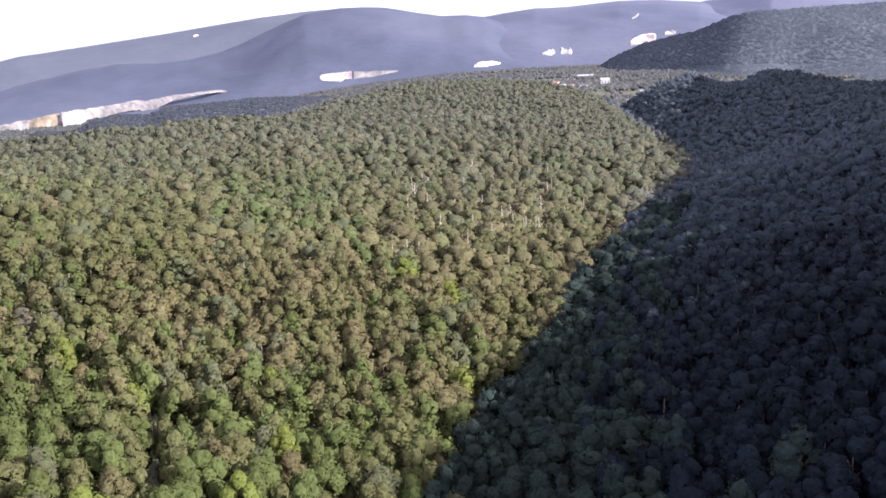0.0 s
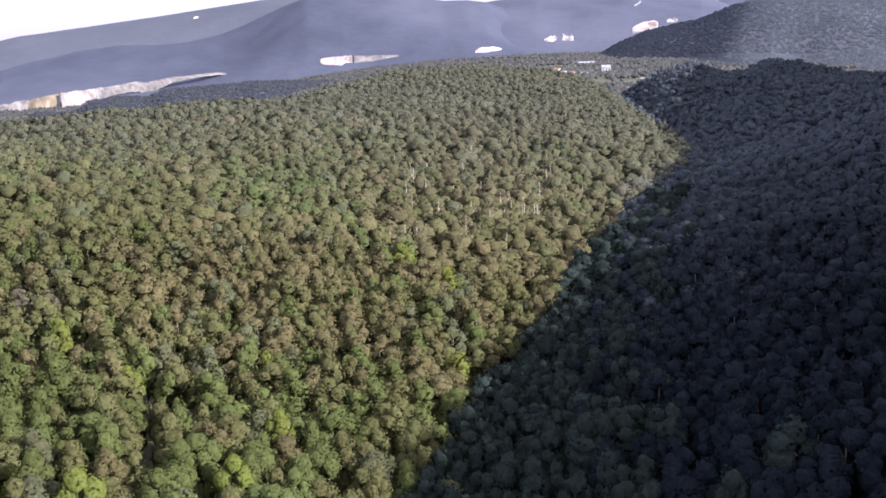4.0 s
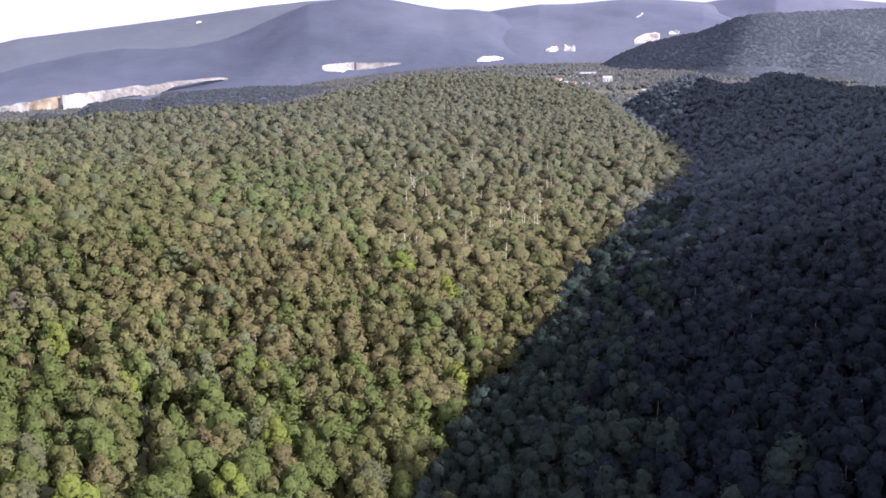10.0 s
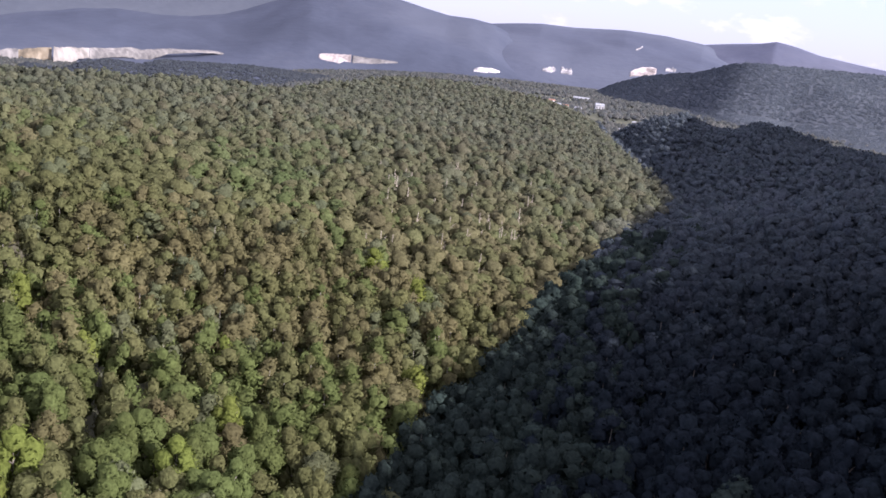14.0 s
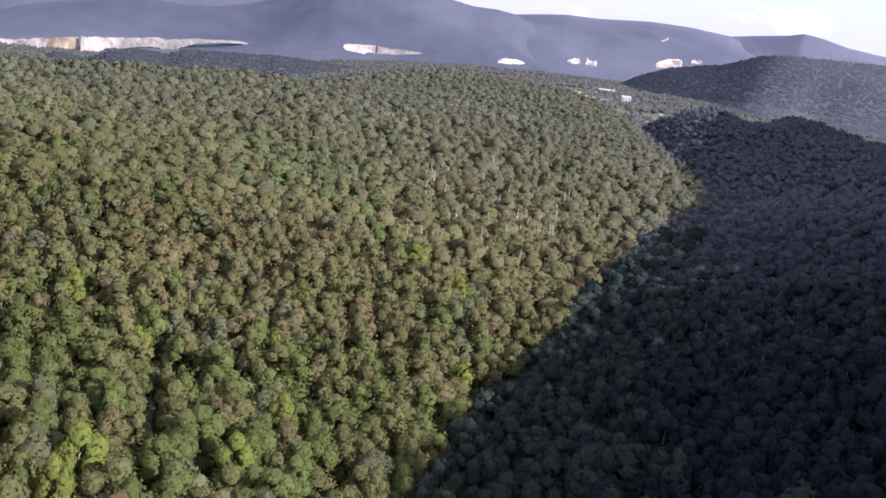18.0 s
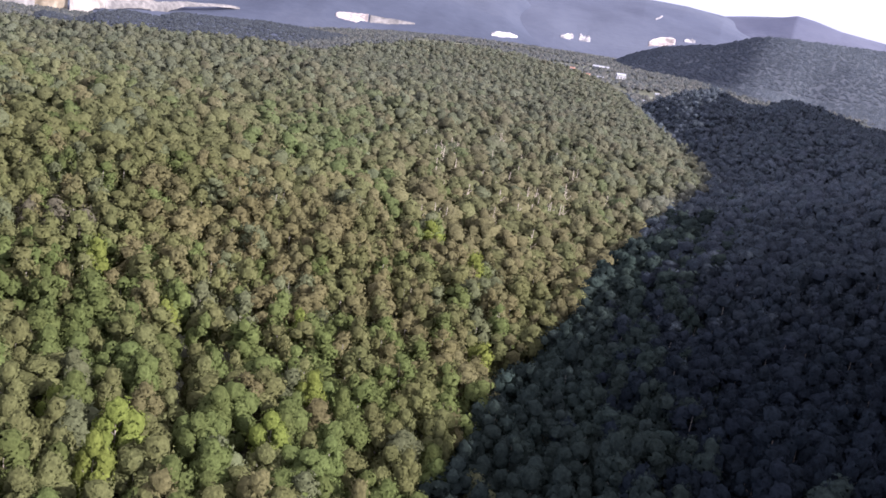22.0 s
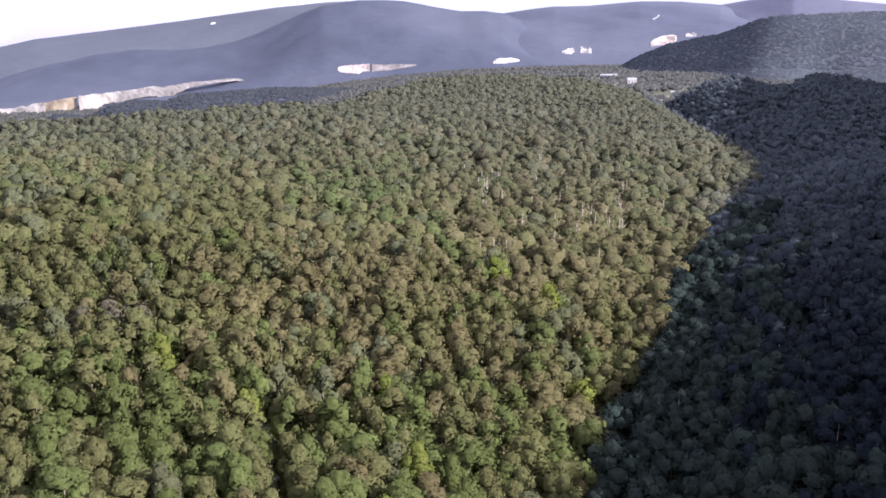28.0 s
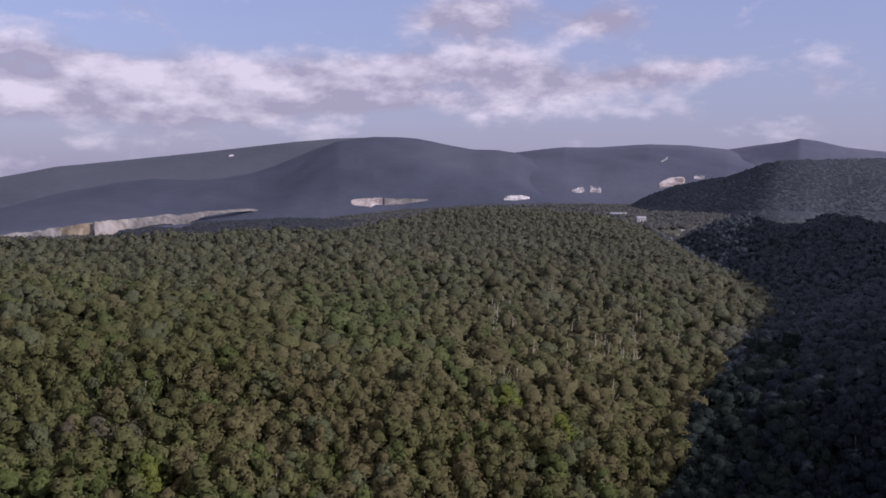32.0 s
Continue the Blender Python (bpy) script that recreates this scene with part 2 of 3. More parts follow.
M_field = plain("field", [(0.35, (0.10, 0.11, 0.075)), (0.65, (0.16, 0.16, 0.11))], 0.012, fine=0.2)
M_wall = plain("plaster", [(0.3, (0.32, 0.32, 0.32)), (0.7, (0.42, 0.415, 0.41))], 0.3)
M_roof = plain("roofing", [(0.3, (0.20, 0.11, 0.08)), (0.7, (0.32, 0.20, 0.15))], 0.4)
M_roof_pale = plain("pale_roofing", [(0.3, (0.20, 0.21, 0.23)), (0.7, (0.29, 0.30, 0.32))], 0.3)
M_pane = plain("dark_pane", [(0.3, (0.03, 0.035, 0.04)), (0.7, (0.05, 0.055, 0.06))], 1.0, rough=0.2)
M_bark = plain("bark", [(0.3, (0.12, 0.10, 0.08)), (0.7, (0.26, 0.23, 0.19))], 1.2, fine=6.0)
M_pale_bark = plain("pale_bark", [(0.3, (0.17, 0.155, 0.13)), (0.7, (0.28, 0.26, 0.22))], 1.2, fine=6.0)
M_snag = plain("bleached_bark", [(0.3, (0.24, 0.21, 0.165)), (0.7, (0.38, 0.34, 0.28))], 1.0, fine=5.0)
M_leaf = leaf_material("leaves")
M_species = {k: leaf_material(k + "_leaves", c) for k, c in SPECIES.items()}

# ---- the lie of the land ----
def interp(v, pairs):
    return np.interp(v, [p[0] for p in pairs], [p[1] for p in pairs])

GULLY_X = [(-400, -150), (60, -10), (130, -2), (160, 0), (195, 6), (275, 31), (350, 66), (426, 114), (480, 129), (600, 133), (720, 136), (800, 142), (1500, 200)]
GULLY_Z = [(-400, 10), (100, 30), (195, 29), (268, 34), (426, 40), (600, 43), (800, 47), (950, 47), (1400, 0)]
HILL_RISE = [(-400, 33), (300, 33), (450, 30), (600, 23), (900, 25), (1300, 15)]
HILL_SPAN = [(250, 95), (370, 150), (480, 95), (700, 50)]
CREST_Y = [(-900, 400), (-400, 420), (-200, 470), (-110, 520), (-75, 700), (-30, 840), (20, 920), (70, 880), (120, 840), (200, 840)]
WALL_HIGH = [(-400, 90), (120, 84), (200, 95), (300, 102), (380, 96), (450, 97), (520, 110), (580, 150), (640, 174), (740, 188), (880, 145), (1000, 60), (1300, 0)]
KNOLLS = [(13.0, 0), (14.2, -4), (15.8, -5), (17.6, 8), (18.6, 9), (20.3, 3), (21.5, 6), (24.4, 17), (30, 26)]      # hollows of the eastern crest by azimuth
CANOPY = 14.0

def wander(x, y, size, seed):
    """Smooth uneven ground, about -1 to 1."""
    total, amp = 0.0, 1.0
    for k in range(3):
        a = seed * 1.7 + k * 2.1
        u, v = (x * math.cos(a) - y * math.sin(a)) / size, (x * math.sin(a) + y * math.cos(a)) / size
        total = total + amp * np.sin(u + 1.3 * np.sin(v * 0.7 + a)) * np.cos(v + 0.9 * np.sin(u * 0.6 + a))
        size, amp = size * 0.45, amp * 0.5
    return total / 1.5

def canopy(x, y):
    """Height of the tree tops over the near country."""
    s = x - interp(y, GULLY_X)
    left, right = np.maximum(-s, 0), np.maximum(s, 0)
    far = np.clip((y - 420) / 300, 0, 1)
    z = interp(y, GULLY_Z) + interp(y, HILL_RISE) * (1 - np.exp(-left / interp(y, HILL_SPAN))) + (1 - far) * 0.29 * np.minimum(right, 140) + far * 31 * (1 - np.exp(-right / 48))
    start = 70 + 0.42 * np.maximum(y, 0)
    z = z + np.clip((x - start) * interp(y, [(350, 0.8), (520, 1.3)]), 0, interp(y, WALL_HIGH))
    over = np.maximum(y - interp(x, CREST_Y), 0) * (s < 0)
    z = z - 0.0011 * over ** 2
    behind = np.maximum(y - 770, 0) * (s >= 0)
    z = z - 0.0016 * behind ** 2
    z = z - interp(np.degrees(np.arctan2(x + 20, y - 20)), KNOLLS) * np.clip((y - 480) / 240, 0, 1) * (s >= 0)
    z = z - 4.5 * np.clip((-x - 120) / 120, 0, 1) * np.clip((y - 250) / 200, 0, 1)
    rough = np.clip(left + right, 0, 40) / 40
    return z + rough * (1.2 * wander(x, y, 28, 1.0) + 2.0 * wander(x, y, 80, 2.0))

VALLEY = [(-180, 0), (-60, -70), (-18, -70), (-11, -35), (-4, 6), (3, 27), (15, 29), (40, 20), (180, 0)]   # by azimuth in degrees

def ground_height(x, y):
    d = np.hypot(x, y)
    valley = interp(np.degrees(np.arctan2(x + 24, y - 24)), VALLEY) + 4 * wander(x, y, 260, 3.0) - 60 * np.clip((900 - d) / 150, 0, 1)
    bare = np.clip((x - 90 - 0.42 * np.maximum(y, 0)) / 30, 0, 1) * np.clip((d - 500) / 50, 0, 1)
    return np.where(d > 1500, valley, np.maximum(canopy(x, y) - CANOPY * (1 - bare), valley))

# ---- meshes ----
def mesh_of(name, verts, faces, mats, tints=None, smooth=False, normals=None):
    """A mesh from arrays of corners (n, 3) and of faces (m, 3 or 4)."""
    verts, faces = np.asarray(verts, np.float32), np.asarray(faces, np.int32)
    me = bpy.data.meshes.new(name)
    me.vertices.add(len(verts))
    me.vertices.foreach_set("co", verts.ravel())
    me.loops.add(faces.size)
    me.loops.foreach_set("vertex_index", faces.ravel())
    me.polygons.add(len(faces))
    me.polygons.foreach_set("loop_start", np.arange(0, faces.size, faces.shape[1], dtype=np.int32))
    me.update(calc_edges=True)
    if tints is not None:
        at = me.attributes.new("tint", "FLOAT_COLOR", "POINT")
        at.data.foreach_set("color", np.concatenate([tints, np.ones((len(tints), 1))], 1).astype(np.float32).ravel())
    for m in mats:
        me.materials.append(m)
    if smooth or normals is not None:
        me.shade_smooth()
    if normals is not None:
        me.normals_split_custom_set_from_vertices(np.asarray(normals, np.float32).tolist())
    return me

def grid_faces(rows, cols):
    a = (np.arange(rows - 1)[:, None] * cols + np.arange(cols - 1)[None]).ravel()
    return np.stack([a, a + 1, a + cols + 1, a + cols], 1)

def sheet(name, rows, cols, fn, mat, smooth=True):
    """A grid of rows x cols points given by fn(row, column)."""
    i, j = np.meshgrid(np.arange(rows), np.arange(cols), indexing="ij")
    return mesh_of(name, fn(i.ravel().astype(float), j.ravel().astype(float)), grid_faces(rows, cols), [mat], smooth=smooth)

def polar(i, j):
    r, a = 4950 * (i / 149) ** 2.0, j / 239 * 2 * np.pi
    x, y = r * np.sin(a), r * np.cos(a)
    return np.stack([x, y, ground_height(x, y)], 1)

ground = tagged(new("ground", sheet("ground", 150, 240, polar, M_floor)), "leaf-littered floor of wooded hills and a valley", "ground", kind="structure")

# ---- far ridges ----
EYE = (-24.0, 23.0, 94.0)
bumps = np.random.default_rng(3)

class Ridge:
    """A long mountain: the distance of its crest, the crest's angle by azimuth (degrees), its depth and the height of its foot."""
    def __init__(self, far, profile, depth, base, seed, rough=16, power=2.0, skew=0.0, apron=0.0):
        self.far, self.depth, self.base, self.seed, self.rough, self.power, self.skew, self.apron = far, depth, base, seed, rough, power, skew, apron
        self.az, self.el = [p[0] for p in profile], [p[1] for p in profile]

    def at(self, a, t):
        """The place at the azimuth a and t from the foot (0) to the crest (1)."""
        fold = wander(a * 70, t * self.depth, 300, self.seed)
        far = self.far + self.skew * np.logaddexp(0, 1.2 * (17.0 - a)) / 1.2      # the western flank turns away
        top = far * np.tan(np.radians(np.interp(a, self.az, self.el))) + EYE[2] - self.base
        dist = far - self.depth * (1 - t)
        rise = np.where(self.apron > 0, self.apron * t + (1 - self.apron) * np.clip(2.2 * t - 1.2, 0, 1) ** 0.9, 1 - (1 - t) ** self.power)
        z = self.base + top * rise + self.rough * np.sin(np.pi * np.clip(t, 0, 1)) * fold * np.clip(top / 100, 0, 1.5) + 0.10 * self.rough * wander(a * 70, 0 * a, 35, self.seed + 2) * np.clip(t, 0, 1) ** 24
        r = np.radians(a)
        return np.stack([EYE[0] + dist * np.sin(r), EYE[1] + dist * np.cos(r), z - 8 * (1 - t)], -1)

    def normal(self, a, t):
        """The way the slope faces."""
        t = np.clip(t, 0.1, 0.9)
        n = np.cross(self.at(a + 0.9, t) - self.at(a - 0.9, t), self.at(a, t + 0.1) - self.at(a, t - 0.1))
        n = n / np.linalg.norm(n, axis=-1, keepdims=True)
        return n * np.where(n[:, 2:] < 0, -1, 1)

    def find(self, a, el, steps=200):
        """How far up the slope (t) the eye sees the angle el."""
        t = np.linspace(0, 1, steps)
        p = self.at(np.full(steps, a), t)
        e = np.degrees(np.arctan2(p[:, 2] - EYE[2], np.hypot(p[:, 0] - EYE[0], p[:, 1] - EYE[1])))
        return t[np.argmin(np.abs(e - el))]

    def build(self, name, label, mat, rows=56, cols=320, trees=0.0):
        def fn(i, j):
            a, t = self.az[0] + (self.az[-1] - self.az[0]) * j / (cols - 1), i / (rows - 9)
            front = self.at(a, np.minimum(t, 1))
            back = self.at(a, 2 - np.clip(t, 1, 2))      # the far side falls away behind the crest
            r, past = np.radians(a), np.maximum(t - 1, 0) * self.depth
            front[:, 0] += past * np.sin(r)
            front[:, 1] += past * np.cos(r)
            front[:, 2] = np.where(t > 1, back[:, 2] - 0.2 * past, front[:, 2])
            front[:, 2] += trees * bumps.uniform(-1, 1, len(i)) * np.clip(t * 8, 0, 1)
            return front
        return tagged(new(name, sheet(name, rows, cols, fn, mat)), label, "mountain", kind="structure")

west = Ridge(4250, [(-60, -4.4), (-40, -3.4), (-29.0, -1.75), (-27.1, -1.30), (-23.4, -0.45), (-21.0, -0.02), (-19.0, 0.22), (-17.0, 0.16), (-15.0, 0.28), (-13.2, 0.62), (-12.0, 1.0), (-10.9, 1.45), (-9.5, 2.02), (-8.2, 2.50), (-6.1, 2.77), (-4.6, 2.76), (-3.4, 2.68), (-2.4, 2.5), (-1.3, 2.27), (0, 2.06), (1.4, 2.05), (2.6, 1.87), (5.5, 0.75), (9, -0.9), (12, -1.6)], 1350, -75, 4.0, power=1.6)
west_back = Ridge(4650, [(-60, -1.6), (-40, -1.0), (-27.1, 0.12), (-24.2, 0.76), (-19.7, 1.29), (-14.9, 1.86), (-10.9, 2.4), (-8.2, 2.64), (-6.1, 2.74), (-4, 2.3), (0, 1.0)], 900, -60, 5.0, rough=10)
middle = Ridge(4550, [(-4, 0.6), (0, 1.3), (2.6, 1.89), (5.5, 2.21), (7.5, 2.22), (10.5, 2.42), (12.8, 2.35), (15, 2.12), (18, 1.3), (26, 0)], 1250, 15, 7.0, power=1.6)
east_peak = Ridge(4700, [(8, 0.4), (13, 1.6), (15, 2.10), (16.6, 2.34), (18.1, 2.52), (18.9, 2.68), (19.9, 2.51), (21.4, 2.18), (26, 1.6), (45, 1)], 900, 15, 9.0)
near_east = Ridge(2300, [(7.6, -1.95), (9.2, -1.35), (10.3, -0.75), (12.2, 0.02), (15.1, 0.57), (16.0, 0.9), (16.9, 1.24), (18, 1.48), (20, 1.54), (23.4, 1.58), (28, 1.66), (34, 1.7)], 850, 16, 11.0, rough=12, skew=70.0, apron=0.42)
foothill = Ridge(2500, [(-60, -3.7), (-30, -4.15), (-24.5, -3.85), (-23.6, -3.35), (-22.8, -3.4), (-21.8, -3.55), (-20.6, -2.95), (-19.3, -2.72), (-17.6, -2.8), (-16.4, -2.45), (-14, -2.34), (-11, -2.2), (-8, -2.28), (-5, -2.35), (-2, -2.6), (2, -2.9)], 600, -70, 13.0, rough=6)
west.build("mountain_ridge", "wooded front ridge of the mountain chain, coloured dark blue with haze", M_far)
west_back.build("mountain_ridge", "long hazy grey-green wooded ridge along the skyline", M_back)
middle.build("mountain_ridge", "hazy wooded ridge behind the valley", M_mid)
east_peak.build("mountain_ridge", "farthest wooded peak, coloured pale with haze", M_pale)
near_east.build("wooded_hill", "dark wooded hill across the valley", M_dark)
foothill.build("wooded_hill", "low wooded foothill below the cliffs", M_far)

# ---- cliffs ----
def cliff(slope, edge, label, mat, relief=3.0, shift=0.0, laid=False):
    """A rock face on a mountain: rows of azimuth, angle of its upper edge, and its height in degrees. laid: bare rock that lies along the slope."""
    az = [e[0] + shift for e in edge]
    cols, rows = max(24, int((az[-1] - az[0]) / 0.05)), 9
    a = np.linspace(az[0], az[-1], cols)
    top, tall = np.interp(a, az, [e[1] for e in edge]), np.interp(a, az, [e[2] for e in edge])
    ragged = (0.42 if az[-1] - az[0] < 1.5 else 0.07) * tall * wander(a * 90, 0 * a, np.clip((az[-1] - az[0]) * 7, 5, 23), az[0])
    foot = np.array([slope.find(b, e) for b, e in zip(a, top - tall)])
    p = slope.at(a, foot)
    dist = np.hypot(p[:, 0] - EYE[0], p[:, 1] - EYE[1])
    even = np.polyval(np.polyfit(a, dist, 1), a)      # one even face, whatever its foot does
    if az[-1] - az[0] > 1.5:
        dist = even + max(-14, (dist - even).min())
    v = np.arange(rows)[:, None] / (rows - 1)
    el = np.radians(top + ragged - (tall + ragged + 0.14 * tall * np.abs(wander(a * 90, 0 * a, 40, 3.3))) * (1 - v))
    rib = relief * (wander(a[None] * 75, v * 14, 21, 5.0 + az[0]) + 0.2 * wander(a[None] * 75, v * 30, 8, 6.0)) * np.sin(np.pi * np.clip(v + 0.15, 0, 1)) ** 0.5
    back = (dist - 13)[None] + rib + 30 * v ** 2
    r = np.radians(a)[None]
    out = np.stack([EYE[0] + back * np.sin(r), EYE[1] + back * np.cos(r), EYE[2] + back * np.tan(el)], -1)
    if laid:
        up_slope = np.array([[slope.find(b, math.degrees(e), 1500) for b, e in zip(a, row)] for row in el])
        out = slope.at(np.repeat(a[None], rows, 0), up_slope)
        out[..., 2] += 2.0 + 0.5 * rib
        out[[0, -1], :, 2] -= 5.0
        out[:, [0, -1], 2] -= 5.0
    return tagged(new("rock_cliff", mesh_of("rock_cliff", out.reshape(-1, 3), grid_faces(rows, cols), [mat])), label, "cliff", "cliffs of the valley")

cliff(west, [(-31, -3.35, 0.7), (-28, -3.1, 0.8), (-25.63, -2.85, 0.86), (-25.13, -2.75, 0.9), (-24.75, -2.70, 0.98), (-24.35, -2.69, 0.70)], "white limestone cliff face above dark woods", M_rock, shift=0.3)
cliff(west, [(-24.37, -2.69, 0.70), (-24.1, -2.66, 0.53), (-23.74, -2.55, 0.64), (-23.23, -2.48, 0.80), (-22.66, -2.38, 0.92)], "ochre-yellow limestone cliff face", M_ochre, shift=0.3)
cliff(west, [(-22.56, -2.37, 0.88), (-22.2, -2.34, 0.82), (-21.81, -2.30, 1.03), (-21.55, -2.27, 0.89), (-21.25, -2.26, 0.62), (-20.7, -2.22, 0.53)], "pale rosy limestone cliff face with a scalloped foot", M_pale_rock, shift=0.3)
cliff(west, [(-20.68, -2.22, 0.53), (-20.2, -2.17, 0.57), (-19.2, -2.04, 0.50), (-18.35, -1.93, 0.52), (-18.12, -1.96, 0.68), (-17.64, -1.96, 0.74), (-17.23, -1.91, 0.48), (-16.4, -1.75, 0.31), (-15.5, -1.73, 0.18), (-14.57, -1.62, 0.16), (-13.85, -1.60, 0.14), (-13.0, -1.66, 0.13), (-12.45, -1.82, 0.08)], "long grey-white limestone cliff tapering off along the slope", M_rock, shift=0.3)
cliff(west, [(-7.5, -1.12, 0.13), (-7.3, -1.0, 0.38), (-6.8, -0.93, 0.5), (-6.2, -0.89, 0.63), (-5.95, -0.88, 0.47), (-5.5, -0.89, 0.48)], "rosy limestone quarry face on the mountain", M_pink, laid=True)
cliff(west, [(-5.48, -0.89, 0.48), (-4.75, -0.92, 0.40), (-4.3, -0.94, 0.34), (-3.8, -0.95, 0.26), (-3.3, -0.97, 0.15), (-2.7, -1.0, 0.06)], "grey-white limestone quarry face", M_rock, laid=True)
cliff(west, [(1.85, -0.85, 0.15), (2.3, -0.68, 0.32), (2.9, -0.66, 0.3), (3.5, -0.8, 0.08)], "small white limestone quarry", M_white, laid=True)
cliff(middle, [(5.95, -0.35, 0.1), (6.2, -0.18, 0.3), (6.55, -0.12, 0.38), (6.75, -0.12, 0.3)], "small bright limestone outcrop", M_white, laid=True)
cliff(middle, [(7.05, -0.14, 0.35), (7.4, -0.1, 0.38), (7.75, -0.2, 0.3)], "small bright limestone outcrop", M_white, laid=True)
cliff(middle, [(11.1, 0.1, 0.3), (11.4, 0.35, 0.5), (11.9, 0.52, 0.6), (12.4, 0.55, 0.5), (12.65, 0.45, 0.3)], "rosy white limestone cliff above a wooded hill", M_pink, laid=True)
cliff(middle, [(13.1, 0.5, 0.1), (13.4, 0.62, 0.25), (13.75, 0.55, 0.12)], "small white rock outcrop", M_white, laid=True)
cliff(middle, [(11.2, 1.42, 0.06), (11.4, 1.55, 0.13), (11.6, 1.66, 0.09)], "small bare rock patch high on the ridge", M_white, laid=True)
cliff(west_back, [(-14.7, 1.52, 0.05), (-14.55, 1.6, 0.1), (-14.4, 1.58, 0.05)], "tiny white rock patch high on the ridge", M_white, laid=True)

# ---- buildings and fields of the valley ----
def part(name, bm, mat, parent, label=""):
    me = bpy.data.meshes.new(name)
    bm.to_mesh(me)
    bm.free()
    me.materials.append(mat)
    ob = new(name, me)
    ob.parent = parent
    return tagged(ob, label)

def box(bm, x0, x1, y0, y1, z0, z1):
    m = Matrix.Translation(((x0 + x1) / 2, (y0 + y1) / 2, (z0 + z1) / 2)) @ Matrix.Diagonal((x1 - x0, y1 - y0, z1 - z0, 1))
    bmesh.ops.create_cube(bm, size=1, matrix=m)

def house(az, dist, wide, deep, tall, roof_mat, label, turn=0.0, category="house"):
    """A house with walls, gabled roof and windows, seen far off in the valley."""
    r = radians(az)
    x, y = EYE[0] + dist * math.sin(r), EYE[1] + dist * math.cos(r)
    thing = tagged(new("house"), label, category, "houses of the valley")
    thing.matrix_world = pose(x, y, float(ground_height(np.array([x]), np.array([y]))[0]) - 0.5, 0, 0, turn - az)
    bm = bmesh.new()
    box(bm, -wide / 2, wide / 2, -deep / 2, deep / 2, 0, tall)
    part("wall", bm, M_wall, thing)
    bm = bmesh.new()
    e, h = 0.6, deep * 0.32
    c = [bm.verts.new(v) for v in ((-wide / 2 - e, -deep / 2 - e, tall - 0.2), (wide / 2 + e, -deep / 2 - e, tall - 0.2), (wide / 2 + e, deep / 2 + e, tall - 0.2), (-wide / 2 - e, deep / 2 + e, tall - 0.2), (-wide / 2 - e, 0, tall + h), (wide / 2 + e, 0, tall + h))]
    for f in ((0, 1, 5, 4), (2, 3, 4, 5), (0, 4, 3), (1, 2, 5), (3, 2, 1, 0)):
        bm.faces.new([c[k] for k in f])
    part("roof", bm, roof_mat, thing)
    for k in range(max(2, int(wide / 4))):
        bm = bmesh.new()
        u = -wide / 2 + wide * (k + 0.5) / max(2, int(wide / 4))
        box(bm, u - 0.7, u + 0.7, -deep / 2 - 0.05, -deep / 2 + 0.1, tall * 0.35, tall * 0.75)
        part("window", bm, M_pane, thing)
    return thing

house(10.15, 1660, 15, 10, 10, M_roof_pale, "tall white building at the foot of the wooded hill", 12)
house(9.0, 2050, 22, 10, 5, M_roof_pale, "long low building with a pale roof", 4, "building")
house(8.55, 2080, 16, 9, 5, M_roof_pale, "long low building with a pale roof", -6, "building")
house(4.7, 1500, 9, 8, 5, M_roof, "small village house with a reddish roof", 20)
house(5.3, 1440, 9, 8, 5, M_roof_pale, "small village house with a pale roof", -15)
house(6.1, 1380, 8, 7, 4.5, M_roof, "small village house with a reddish roof", 35)
house(3.6, 1620, 10, 8, 5, M_roof_pale, "small village house with a pale roof", 8)
house(11.9, 1150, 5, 5, 2.8, M_roof_pale, "small white house among valley trees", -20)
house(12.6, 1320, 6, 5, 3, M_roof_pale, "small white house among valley trees", 15)
for k in range(14):
    hz, hd = 0.5 + 9.0 * ((k * 0.618) % 1), 1330 + 640 * ((k * 0.381 + 0.2) % 1)
    house(hz, hd, 8 + k % 3, 7, 4.5, M_roof_pale if k % 3 else M_roof, "small pale-walled village house among hedges", 37 * k % 90 - 45)
house(7.2, 1750, 10, 8, 5, M_roof, "small village house with a reddish roof", -30)

def field(a0, a1, d0, d1, label):
    """A strip of open land laid on the valley floor."""
    def fn(i, j):
        a, d = np.radians(a0 + (a1 - a0) * j / 23), d0 + (d1 - d0) * i / 9
        x, y = EYE[0] + d * np.sin(a), EYE[1] + d * np.cos(a)
        d2 = 6 * np.sin(j * 1.3) * (i == 0)
        return np.stack([x + d2 * np.sin(a), y + d2 * np.cos(a), ground_height(x, y) + 0.4], 1)
    return tagged(new("field", sheet("field", 10, 24, fn, M_field)), label, "field", "fields of the valley")

field(3.0, 7.4, 1700, 1800, "pale mown meadow strip on the valley floor")
field(5.6, 8.8, 1950, 2060, "pale dry meadow at the foot of the mountains")
field(8.2, 10.0, 1500, 1570, "pale green meadow between valley trees")
field(11.2, 12.6, 1230, 1280, "narrow green meadow beside the wooded hill")
field(-2.6, 0.9, 2370, 2450, "long pale field at the foot of the mountain")

# ---- trees ----
rng = np.random.default_rng(5)
def ico(level):
    """Corners and faces of a round body."""
    bm = bmesh.new()
    bmesh.ops.create_icosphere(bm, subdivisions=level, radius=1)
    out = np.array([v.co[:] for v in bm.verts]), np.array([[v.index for v in f.verts] for f in bm.faces])
    bm.free()
    return out

CORES = {"fine": ico(2), "coarse": ico(1)}
OCT_V = np.array([(1, 0, 0), (0, 1, 0), (-1, 0, 0), (0, -1, 0), (0, 0, 1), (0, 0, -1)], float)
